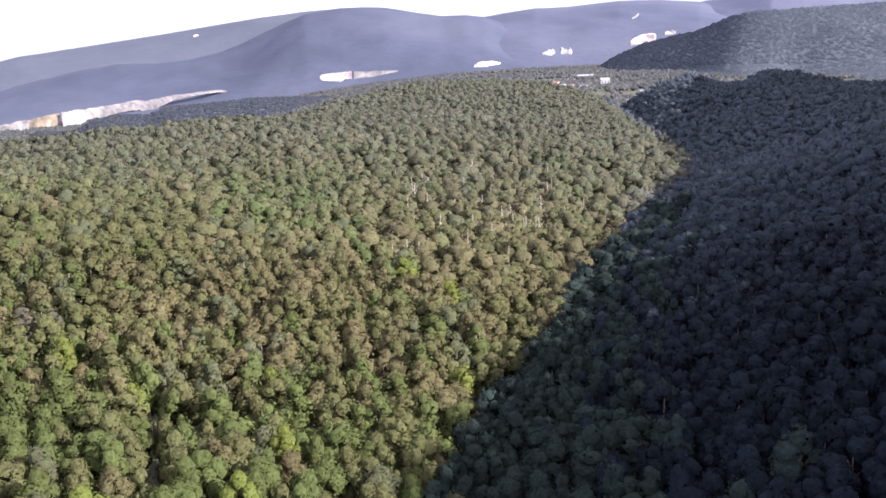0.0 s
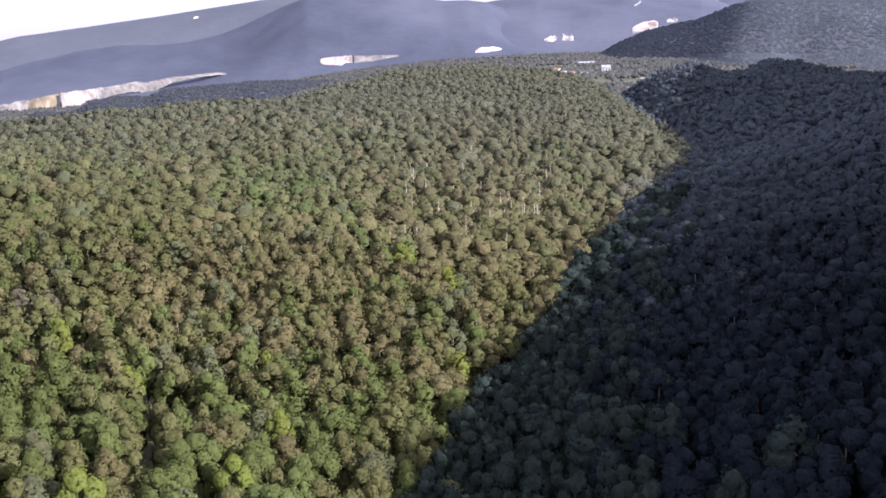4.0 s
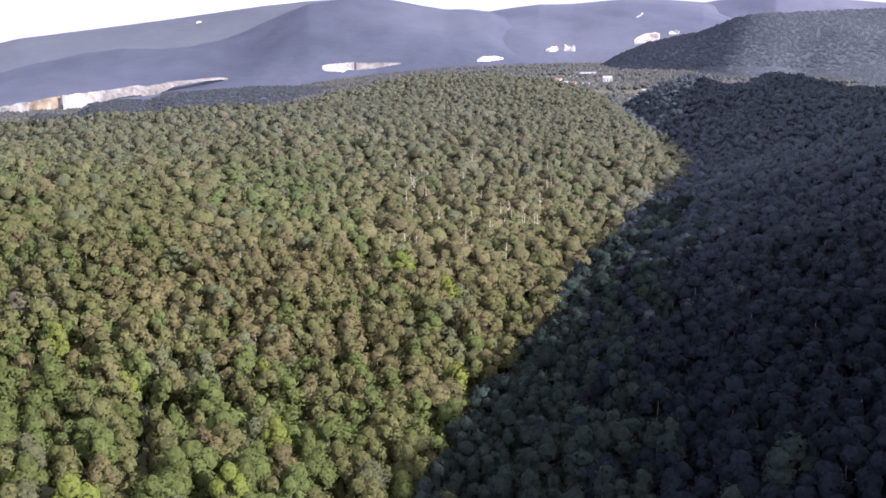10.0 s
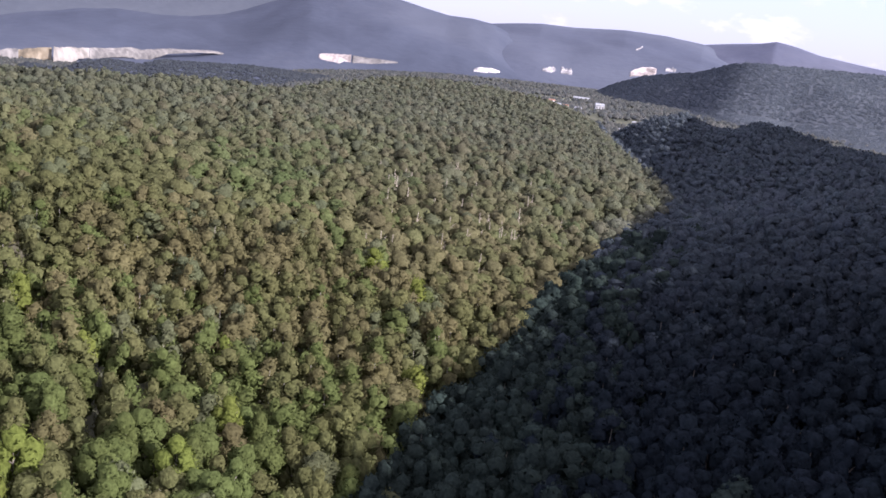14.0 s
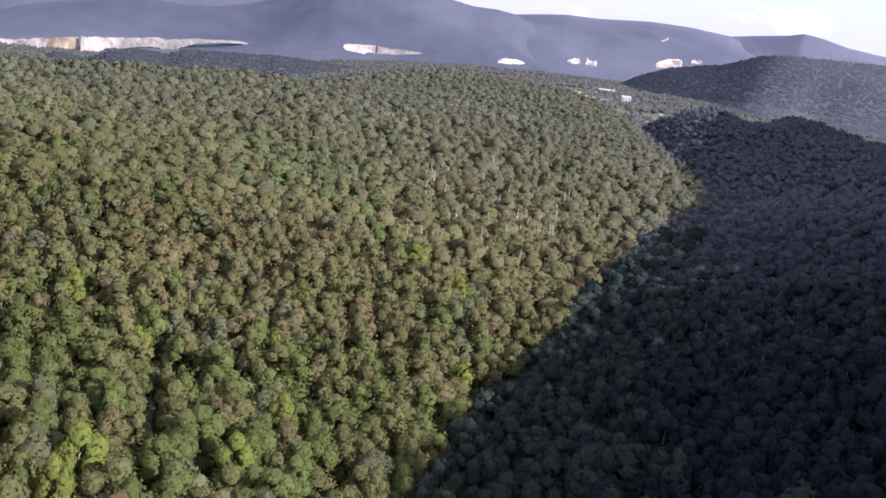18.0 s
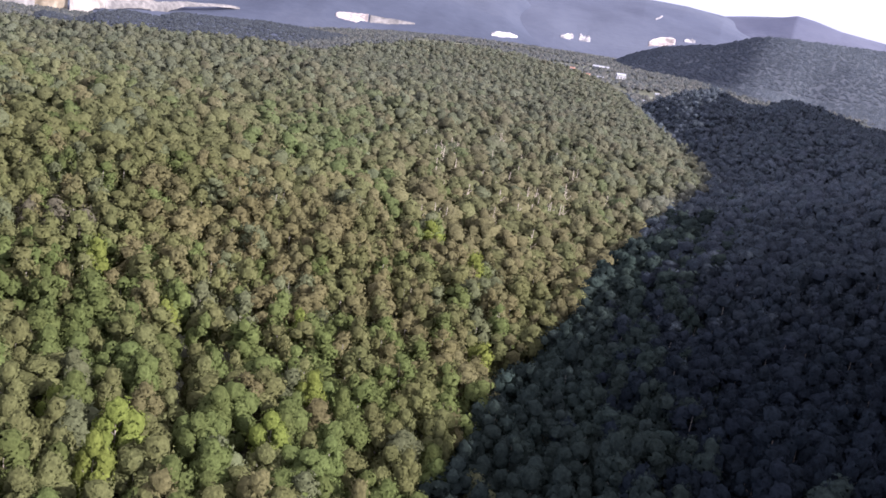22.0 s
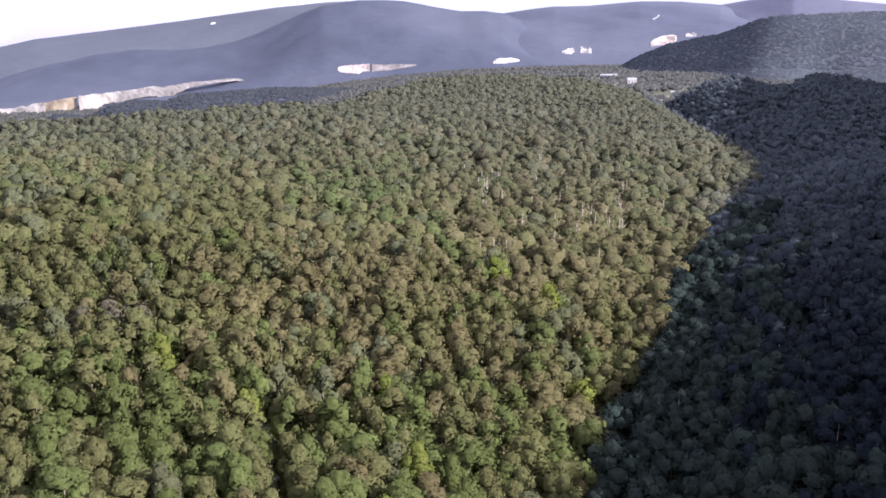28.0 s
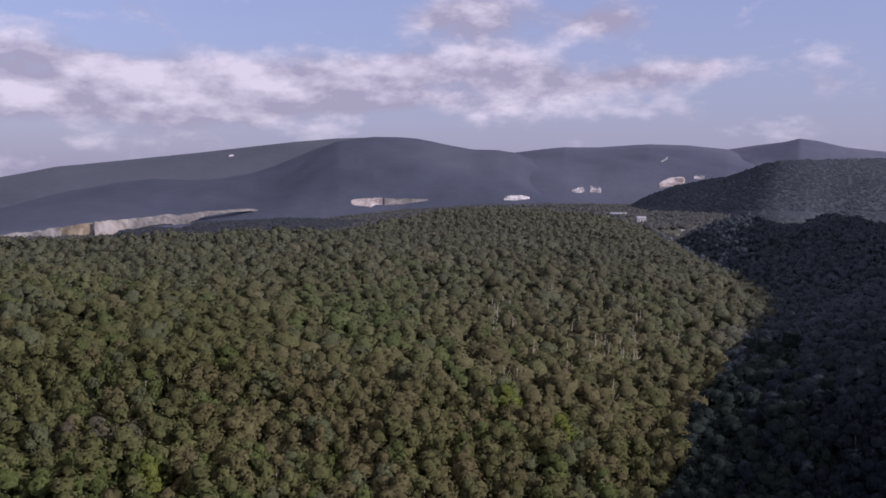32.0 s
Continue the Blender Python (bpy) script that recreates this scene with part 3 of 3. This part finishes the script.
OCT_F = np.array([(0, 1, 4), (1, 2, 4), (2, 3, 4), (3, 0, 4), (1, 0, 5), (2, 1, 5), (3, 2, 5), (0, 3, 5)])

def lobes(count, wide, tall):
    """Centres and radii of the leaf heaps that make up an egg-shaped crown whose middle is at 0."""
    many = count > 5
    c = [(rng.uniform(-0.16, 0.16) * wide, rng.uniform(-0.16, 0.16) * wide, tall - wide * (0.52 if many else 0.66), wide * (rng.uniform(0.38, 0.50) if many else rng.uniform(0.50, 0.60)))]
    for k in range(count - 1):
        h = 0.55 - 1.25 * (k + 0.5) / (count - 1)
        ring = math.sqrt(max(0.05, 1 - h * h)) * wide * rng.uniform(0.36, 0.64)
        a = k * 2.4 + rng.uniform(-0.6, 0.6)
        c.append((math.cos(a) * ring, math.sin(a) * ring, h * tall * 0.85 + rng.uniform(-0.6, 0.6), wide * (rng.uniform(0.32, 0.54) if many else rng.uniform(0.55, 0.8))))
    return np.array(c)

def crown_arrays(count, sprays, size, wide, tall, core, lift=0.3):
    """Corners and faces of a crown: heaps with a leafy body and leaf sprays all over them."""
    cv, cf = CORES[core]
    verts, tris, nors, n = [], [], [], 0
    high = 1.12
    for x, y, z, r in lobes(count, wide, tall):
        verts.append(cv * (r * np.array([1, 1, high])) * rng.uniform(0.72, 1.06, (len(cv), 1)) * 0.94 + (x, y, z))
        nors.append(cv)
        tris.append(cf + n)
        n += len(cv)
        d = rng.normal(size=(sprays, 3))
        d[:, 2] = np.abs(d[:, 2]) - 0.40
        d[:, :2] += 0.5 * np.array((x, y)) / wide
        d /= np.linalg.norm(d, axis=1, keepdims=True)
        at = d * r * rng.uniform(0.86, 1.20, (sprays, 1)) * (1, 1, high) + (x, y, z)
        nor = d + rng.normal(size=(sprays, 3)) * 0.7
        nor /= np.linalg.norm(nor, axis=1, keepdims=True)
        u = np.cross(nor, rng.normal(size=(sprays, 3)))
        u /= np.linalg.norm(u, axis=1, keepdims=True)
        w = np.cross(nor, u)
        s = size * rng.uniform(0.6, 1.3, (sprays, 1))
        quad = np.stack([at - u * s * 0.5, at - w * s * 0.36 + nor * s * 0.1, at + u * s * 0.5 - nor * s * 0.12, at + w * s * 0.36 + nor * s * 0.08], 1)
        verts.append(quad.reshape(-1, 3))
        nors.append(np.repeat(d + rng.normal(size=(sprays, 3)) * 0.20, 4, 0))
        q = n + np.arange(sprays)[:, None] * 4
        tris.append(np.concatenate([q + (0, 1, 2), q + (0, 2, 3)], 0))
        n += 4 * sprays
    verts = np.concatenate(verts)
    out = 0.55 * np.concatenate(nors) + 0.62 * verts / (wide, wide, tall) + (0, 0, lift)
    return verts, np.concatenate(tris), out / np.linalg.norm(out, axis=1, keepdims=True)

def trunk_arrays(height, r0, limbs, sides):
    """A tapered, slightly bent trunk with limbs."""
    verts, tris, n = [], [], 0
    def tube(p, q, ra, rb, bend):
        nonlocal n
        p, q = np.array(p, float), np.array(q, float)
        along = (q - p) / np.linalg.norm(q - p)
        u = np.cross(along, (0.3, 0.9, 0.1))
        u /= np.linalg.norm(u)
        w = np.cross(along, u)
        a = np.arange(sides) / sides * 2 * np.pi
        ring = np.cos(a)[:, None] * u + np.sin(a)[:, None] * w
        for k in range(3):
            t = k / 2
            verts.append(p + (q - p) * t + np.array(bend) * math.sin(math.pi * t) + ring * (ra + (rb - ra) * t))
        for k in range(2):
            i = n + k * sides + np.arange(sides)
            j = n + k * sides + (np.arange(sides) + 1) % sides
            tris.append(np.concatenate([np.stack([i, j, j + sides], 1), np.stack([i, j + sides, i + sides], 1)]))
        n += 3 * sides
    tube((0, 0, -0.6), (rng.uniform(-0.3, 0.3), rng.uniform(-0.3, 0.3), height), r0, r0 * 0.3, (rng.uniform(-0.25, 0.25), 0.1, 0))
    for k in range(limbs):
        a, h = k * 2.2 + rng.uniform(0, 1), height * rng.uniform(0.5, 0.8)
        tube((0, 0, h), (math.cos(a) * 1.7, math.sin(a) * 1.7, h + rng.uniform(1.4, 2.4)), r0 * 0.4, r0 * 0.12, (0, 0, -0.2))
    return np.concatenate(verts), np.concatenate(tris)

WIDE, TALL = 3.6, 5.7      # half the usual width and height of a crown
# Where trees stand: an uneven net, only where they can be seen or shade what is seen.
sx, sy = np.meshgrid(np.arange(-520, 620, 5.2), np.arange(-70, 980, 5.2))
sx = sx + (np.arange(sx.shape[0]) % 2)[:, None] * 2.65
sx, sy = sx.ravel() + rng.uniform(-1.9, 1.9, sx.size), sy.ravel() + rng.uniform(-1.9, 1.9, sx.size)
bearing = np.degrees(np.arctan2(sx + 12, sy - 5))
reach = np.hypot(sx + 12, sy - 5)
hidden = (sy - interp(sx, CREST_Y) > 75) & (sx < interp(sy, GULLY_X)) | (sy > 850) & (sx >= interp(sy, GULLY_X))
under = np.hypot(sx + 12, sy - 10) <= 76
gap = np.zeros(sx.size, bool)      # gaps in the canopy
for hx, hy, hr in ((-51.5, 153.0, 4.4), (-90.5, 209.5, 4.0), (-58.0, 175.5, 3.2)):
    gap |= np.hypot(sx - hx, sy - hy) < hr
keep = ~gap & ((np.abs(bearing) < np.where(reach < 260, 36, 32)) | under) & ~hidden & (rng.random(sx.size) > 0.02)
sx, sy, reach = sx[keep], sy[keep], reach[keep]
top = canopy(sx, sy) + 0.4 + np.clip(rng.normal(0, 1.3, sx.size), -3.5, 2.6)

WITHERED = (-92.0, 186.5)      # a stand of failing trees

def ease(v, a, b):
    """0 below a, 1 above b, smooth between."""
    u = np.clip((v - a) / (b - a), 0, 1)
    return u * u * (3 - 2 * u)

def kinds(x, y):
    """The kind of each tree, by stands and by chance; the east gets shade and haze colours."""
    n = len(x)
    patch, fresh = wander(x, y, 24, 8.0), wander(x, y, 34, 6.0)
    s = x - interp(y, GULLY_X)
    dry = ease(y, 160, 205) * ease(x + 0.18 * (y - 200), -86, -52) * (1 - 0.35 * ease(y, 390, 480))      # the dry stand of the middle slope
    thicket = np.exp(-((x + 56) ** 2 / 20 ** 2 + (y - 308) ** 2 / 30 ** 2)) + 0.8 * np.exp(-((x + 84) ** 2 + (y - 150) ** 2) / 22 ** 2)      # greener clumps
    low = 1 - ease(y, 155, 200)
    share = np.stack([
        0.50 - 0.15 * patch,
        np.clip(0.05 + 0.54 * dry + 0.12 * low * ease(x, -35, -10) + 0.40 * patch * (0.3 + dry), 0.02, 1) * (1 - np.minimum(thicket, 1)),
        np.clip(0.10 + 0.30 * low + 0.6 * thicket + 0.20 * fresh, 0.01, 1),
        # The grey share grows with distance, standing in for haze.
        np.clip(0.06 + 0.22 * ease(-x, 80, 140) + 0.9 * ease(y, 300, 560), 0, 1),
        0.005 * low + 0 * x,
    ], 1)
    share = np.cumsum(share / share.sum(1, keepdims=True), 1)
    k = (rng.random(n)[:, None] > share).sum(1)
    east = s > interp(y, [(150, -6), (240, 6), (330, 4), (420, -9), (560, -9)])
    k = np.where(east, np.where(rng.random(n) < (1 - ease(s, 12, 50)) * np.clip((390 - y) / 90, 0, 1), 8, 5), k)      # shade put into the leaves: deep by the gully, dark above it
    k = np.where((s > interp(y, [(300, 45), (450, 10)]) + rng.normal(0, 9, n)) & (rng.random(n) < np.clip((y - 200) / 160, 0, 1)), 6, k)      # eastern hill: haze put into blue-grey leaves
    withered = np.exp(-((x - WITHERED[0]) ** 2 / 3.0 ** 2 + (y - WITHERED[1]) ** 2 / 5 ** 2))
    return np.where(rng.random(n) < 1.1 * withered, 7, k)

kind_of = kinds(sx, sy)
NAMES = list(SPECIES)
# Bright trees that stand out.
BRIGHT = [(-15.1, 254.5), (-3.2, 241.5), (-0.9, 193.0), (-37.6, 174.0), (-59.3, 157.5), (-53.6, 119.0), (-52.8, 109.0), (-77.4, 173.5), (-34.1, 129.0), (-31.2, 149.0)]
for bx, by in BRIGHT:
    k = np.argmin((sx - bx) ** 2 + (sy - by) ** 2)
    kind_of[k], sx[k], sy[k] = 4, bx, by
    top[np.hypot(sx - bx, sy - by) < 6.5] -= 1.3
    top[k] = canopy(sx[k:k + 1], sy[k:k + 1])[0] + 1.8

# A broad tree on the shaded slope and a pale one at its foot.
broad = {}
for bx, by, kind, size in ((46.0, 122.0, 8, 1.35), (-4.0, 139.5, 3, 1.1)):
    k = np.argmin((sx - bx) ** 2 + (sy - by) ** 2)
    kind_of[k], broad[int(k)] = kind, size
    top[k] += 1.5

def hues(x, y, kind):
    """Leaf colours: haze painted in towards the crest; eastern hill from shade to haze."""
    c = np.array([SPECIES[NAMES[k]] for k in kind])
    # Haze mixed into the leaf colour, stronger towards the crest.
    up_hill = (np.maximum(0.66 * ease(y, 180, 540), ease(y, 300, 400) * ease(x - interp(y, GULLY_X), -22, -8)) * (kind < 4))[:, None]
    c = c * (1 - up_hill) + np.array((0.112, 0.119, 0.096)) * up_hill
    fresh = np.exp(-((x + 56) ** 2 / 20 ** 2 + (y - 308) ** 2 / 30 ** 2))[:, None]
    c = c + fresh * np.array((0.004, 0.012, 0.005))
    # From the dark of painted shade nearby to the blue of painted haze.
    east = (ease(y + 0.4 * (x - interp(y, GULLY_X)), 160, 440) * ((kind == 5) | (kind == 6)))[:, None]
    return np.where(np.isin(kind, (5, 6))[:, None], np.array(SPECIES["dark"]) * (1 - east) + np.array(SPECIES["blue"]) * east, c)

def forest(pick, make, variants, mats, label, spread=1.0):
    """Many trees in one mesh: a few crowns turned, scaled and tinted for each place."""
    which = np.flatnonzero(pick)
    sort = rng.integers(0, variants, len(which))
    vs, fs, ts, ns, n = [], [], [], [], 0
    for var in range(variants):
        ids = which[sort == var]
        cv, cf, cn = make()
        m = len(ids)
        a = rng.uniform(0, 2 * np.pi, m)
        s, h = rng.uniform(0.74, 1.22, m) * spread, rng.uniform(0.80, 1.22, m)
        x = cv[None, :, 0] * np.cos(a)[:, None] - cv[None, :, 1] * np.sin(a)[:, None]
        y = cv[None, :, 0] * np.sin(a)[:, None] + cv[None, :, 1] * np.cos(a)[:, None]
        v = np.stack([sx[ids][:, None] + x * s[:, None], sy[ids][:, None] + y * s[:, None], (top[ids] - TALL * h)[:, None] + cv[None, :, 2] * h[:, None]], -1)
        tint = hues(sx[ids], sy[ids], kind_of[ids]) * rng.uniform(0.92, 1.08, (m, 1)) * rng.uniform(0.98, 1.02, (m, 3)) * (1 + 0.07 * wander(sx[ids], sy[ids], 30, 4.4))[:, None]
        vs.append(v.reshape(-1, 3))
        ns.append(np.stack([cn[None, :, 0] * np.cos(a)[:, None] - cn[None, :, 1] * np.sin(a)[:, None], cn[None, :, 0] * np.sin(a)[:, None] + cn[None, :, 1] * np.cos(a)[:, None], np.repeat(cn[None, :, 2], m, 0)], -1).reshape(-1, 3))
        fs.append((cf[None] + (n + np.arange(m) * len(cv))[:, None, None]).reshape(-1, 3))
        ts.append(np.repeat(tint, len(cv), 0))
        n += m * len(cv)
    return tagged(new("forest", mesh_of("forest", np.concatenate(vs), np.concatenate(fs), mats, np.concatenate(ts), normals=np.concatenate(ns))), label, "forest", kind="stuff")

order = np.argsort(reach + 1000 * (reach < 97))
near = np.zeros(len(sx), bool)
near[order[:300]] = True
second, third = ~near & (reach < 250), (reach >= 250) & (reach < 480)
fourth = reach >= 480
forest(second & (reach < 96), lambda: crown_arrays(5, 9, 1.2, WIDE, TALL, "coarse"), 8, [M_leaf], "broadleaf forest of the slope below")
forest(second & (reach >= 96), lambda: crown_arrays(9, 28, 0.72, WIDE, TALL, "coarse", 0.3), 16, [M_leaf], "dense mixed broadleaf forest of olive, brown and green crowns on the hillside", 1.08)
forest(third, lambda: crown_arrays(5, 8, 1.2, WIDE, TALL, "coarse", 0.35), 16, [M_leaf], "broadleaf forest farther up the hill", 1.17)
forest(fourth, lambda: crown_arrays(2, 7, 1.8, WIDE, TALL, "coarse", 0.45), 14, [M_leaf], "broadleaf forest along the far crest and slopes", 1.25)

# Trunks that show between the crowns.
tv, tf, n = [], [], 0
for k in np.flatnonzero((second | third) & (rng.random(len(sx)) < 0.5)):
    v, f = trunk_arrays(13.0, rng.uniform(0.14, 0.24), 0, 4)
    tv.append(v + (sx[k], sy[k], top[k] - 15.0))
    tf.append(f + n)
    n += len(v)
tagged(new("tree_trunks", mesh_of("tree_trunks", np.concatenate(tv), np.concatenate(tf), [M_pale_bark])), "slender pale trunks between the crowns", "trunks", kind="stuff")

# Bleached, half-bare trees that stand among the leafy ones on the middle slope.
for k in range(5):
    v, f = trunk_arrays(15.5, 0.29, 6, 5)
    snag = mesh_of("snag", v, f, [M_snag], smooth=True)
    for _ in range(11):
        x, y = rng.uniform(-25, 48), rng.uniform(265, 400)
        if x < float(interp(y, GULLY_X)) - 8:
            ob = tagged(new("bare_tree", snag), "bleached bare-limbed tree rising among leafy crowns", "tree", "bare trees of the slope")
            ob.matrix_world = pose(x, y, float(canopy(np.array([x]), np.array([y]))[0]) - 14.2, rng.uniform(-4, 4), rng.uniform(-4, 4), rng.uniform(0, 360))

# Round about, outside the view and on the shading hill, a coarser forest.
gx, gy = np.meshgrid(np.arange(-420, 560, 11.5), np.arange(-260, 760, 11.5))
gx, gy = gx.ravel() + rng.uniform(-3, 3, gx.size), gy.ravel() + rng.uniform(-3, 3, gx.size)
turn = np.degrees(np.arctan2(gx + 12, gy - 5))
aside = (np.abs(turn) >= np.where(np.hypot(gx + 12, gy - 5) < 260, 36, 32)) & (np.hypot(gx + 12, gy - 10) > 75) & (np.hypot(gx, gy) < 560)
inner = (sx, sy, top, kind_of)
sx, sy = gx[aside], gy[aside]
top, kind_of = canopy(sx, sy) + rng.normal(0, 1.2, len(sx)), kinds(sx, sy)
forest(np.ones(len(sx), bool), lambda: crown_arrays(2, 3, 3.2, WIDE * 2.0, TALL, "coarse"), 8, [M_leaf], "broadleaf forest round the open hillside")
sx, sy, top, kind_of = inner

# Woods of the valley floor and of the hill across it.
def clumps(name, places, size, mat_tints, label, flat=0.85, lean=(0, 0, 0.7), round_share=0.45):
    m = len(places)
    s = size * rng.uniform(0.6, 1.35, (m, 1, 1)) * np.array([1, 1, flat])
    v = OCT_V[None] * s * rng.uniform(0.75, 1.2, (m, 6, 1)) + places[:, None]
    f = OCT_F[None] + (np.arange(m) * 6)[:, None, None]
    t = np.repeat(np.array(mat_tints)[rng.integers(0, len(mat_tints), m)] * rng.uniform(0.85, 1.15, (m, 1)), 6, 0)
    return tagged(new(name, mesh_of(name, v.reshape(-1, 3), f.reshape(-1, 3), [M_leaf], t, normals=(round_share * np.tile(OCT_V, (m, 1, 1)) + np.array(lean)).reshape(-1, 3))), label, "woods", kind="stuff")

d, a = np.sqrt(rng.uniform(880 ** 2, 3000 ** 2, 27000)), np.radians(rng.uniform(-30, 27, 27000))
x, y = EYE[0] + d * np.sin(a), EYE[1] + d * np.cos(a)
open_land = wander(x, y, 90, 15.0) + 0.4 * wander(x, y, 35, 16.0)
ok = (open_land < np.where(a < -0.05, 0.9, 0.30)) & (canopy(x, y) - CANOPY < ground_height(x, y) - 0.3)
for a0, a1, d0, d1 in ((3.0, 7.4, 1690, 1810), (5.6, 8.8, 1940, 2070), (8.2, 10.0, 1490, 1580), (11.2, 12.6, 1220, 1290), (-2.6, 0.9, 2350, 2460), (9.7, 10.6, 1560, 1665)):
    ok &= ~((np.degrees(a) > a0) & (np.degrees(a) < a1) & (d > d0) & (d < d1))
x, y = x[ok], y[ok]
clumps("valley_woods", np.stack([x, y, ground_height(x, y) + 3], 1), 4.4, [(0.100, 0.108, 0.100), (0.130, 0.132, 0.122), (0.085, 0.094, 0.096)], "scattered grey-green trees and hedges of the valley floor")
a, t = rng.uniform(7.8, 31, 20000), 1 - rng.random(20000) ** 1.15
# These leaf tints are blued for the haze over the hill.
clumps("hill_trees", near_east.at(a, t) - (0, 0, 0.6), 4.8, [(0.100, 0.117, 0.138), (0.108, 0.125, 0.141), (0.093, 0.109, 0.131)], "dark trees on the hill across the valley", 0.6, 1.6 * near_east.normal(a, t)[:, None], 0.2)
a, t = rng.uniform(-32, 1, 9000), rng.uniform(0.3, 1.0, 9000)
# Foothill leaf tints with haze mixed in, like the ridge behind.
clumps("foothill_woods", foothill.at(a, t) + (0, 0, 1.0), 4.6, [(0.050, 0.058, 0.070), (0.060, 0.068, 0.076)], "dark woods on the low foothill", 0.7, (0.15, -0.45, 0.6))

# The trees nearest the camera, one by one.
crowns = {k: [] for k in NAMES}
for kind in NAMES:
    for _ in range(4 if kind in ("olive", "brown", "green") else 3):
        v, f, c = crown_arrays(12, 56, 0.52, WIDE, TALL, "fine", 0.28)
        crowns[kind].append(mesh_of("crown", v, f, [M_species[kind]], normals=c))
stems = []
for k in range(6):
    v, f = trunk_arrays(13.5, 0.2, 5, 6)
    stems.append(mesh_of("trunk", v, f, [M_pale_bark if k % 3 == 0 else M_bark], smooth=True))
for k in np.flatnonzero(near):
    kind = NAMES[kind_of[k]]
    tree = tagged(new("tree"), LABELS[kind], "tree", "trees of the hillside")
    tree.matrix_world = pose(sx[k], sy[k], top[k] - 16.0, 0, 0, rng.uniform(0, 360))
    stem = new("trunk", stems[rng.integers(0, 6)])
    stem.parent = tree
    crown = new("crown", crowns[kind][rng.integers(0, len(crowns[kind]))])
    crown.parent = tree
    s, h = rng.uniform(0.74, 1.22), rng.uniform(0.82, 1.32)
    s, h = broad.get(int(k), s), broad.get(int(k), h)
    crown.location, crown.scale = (0, 0, 16.0 - TALL * h), (s, s, h)
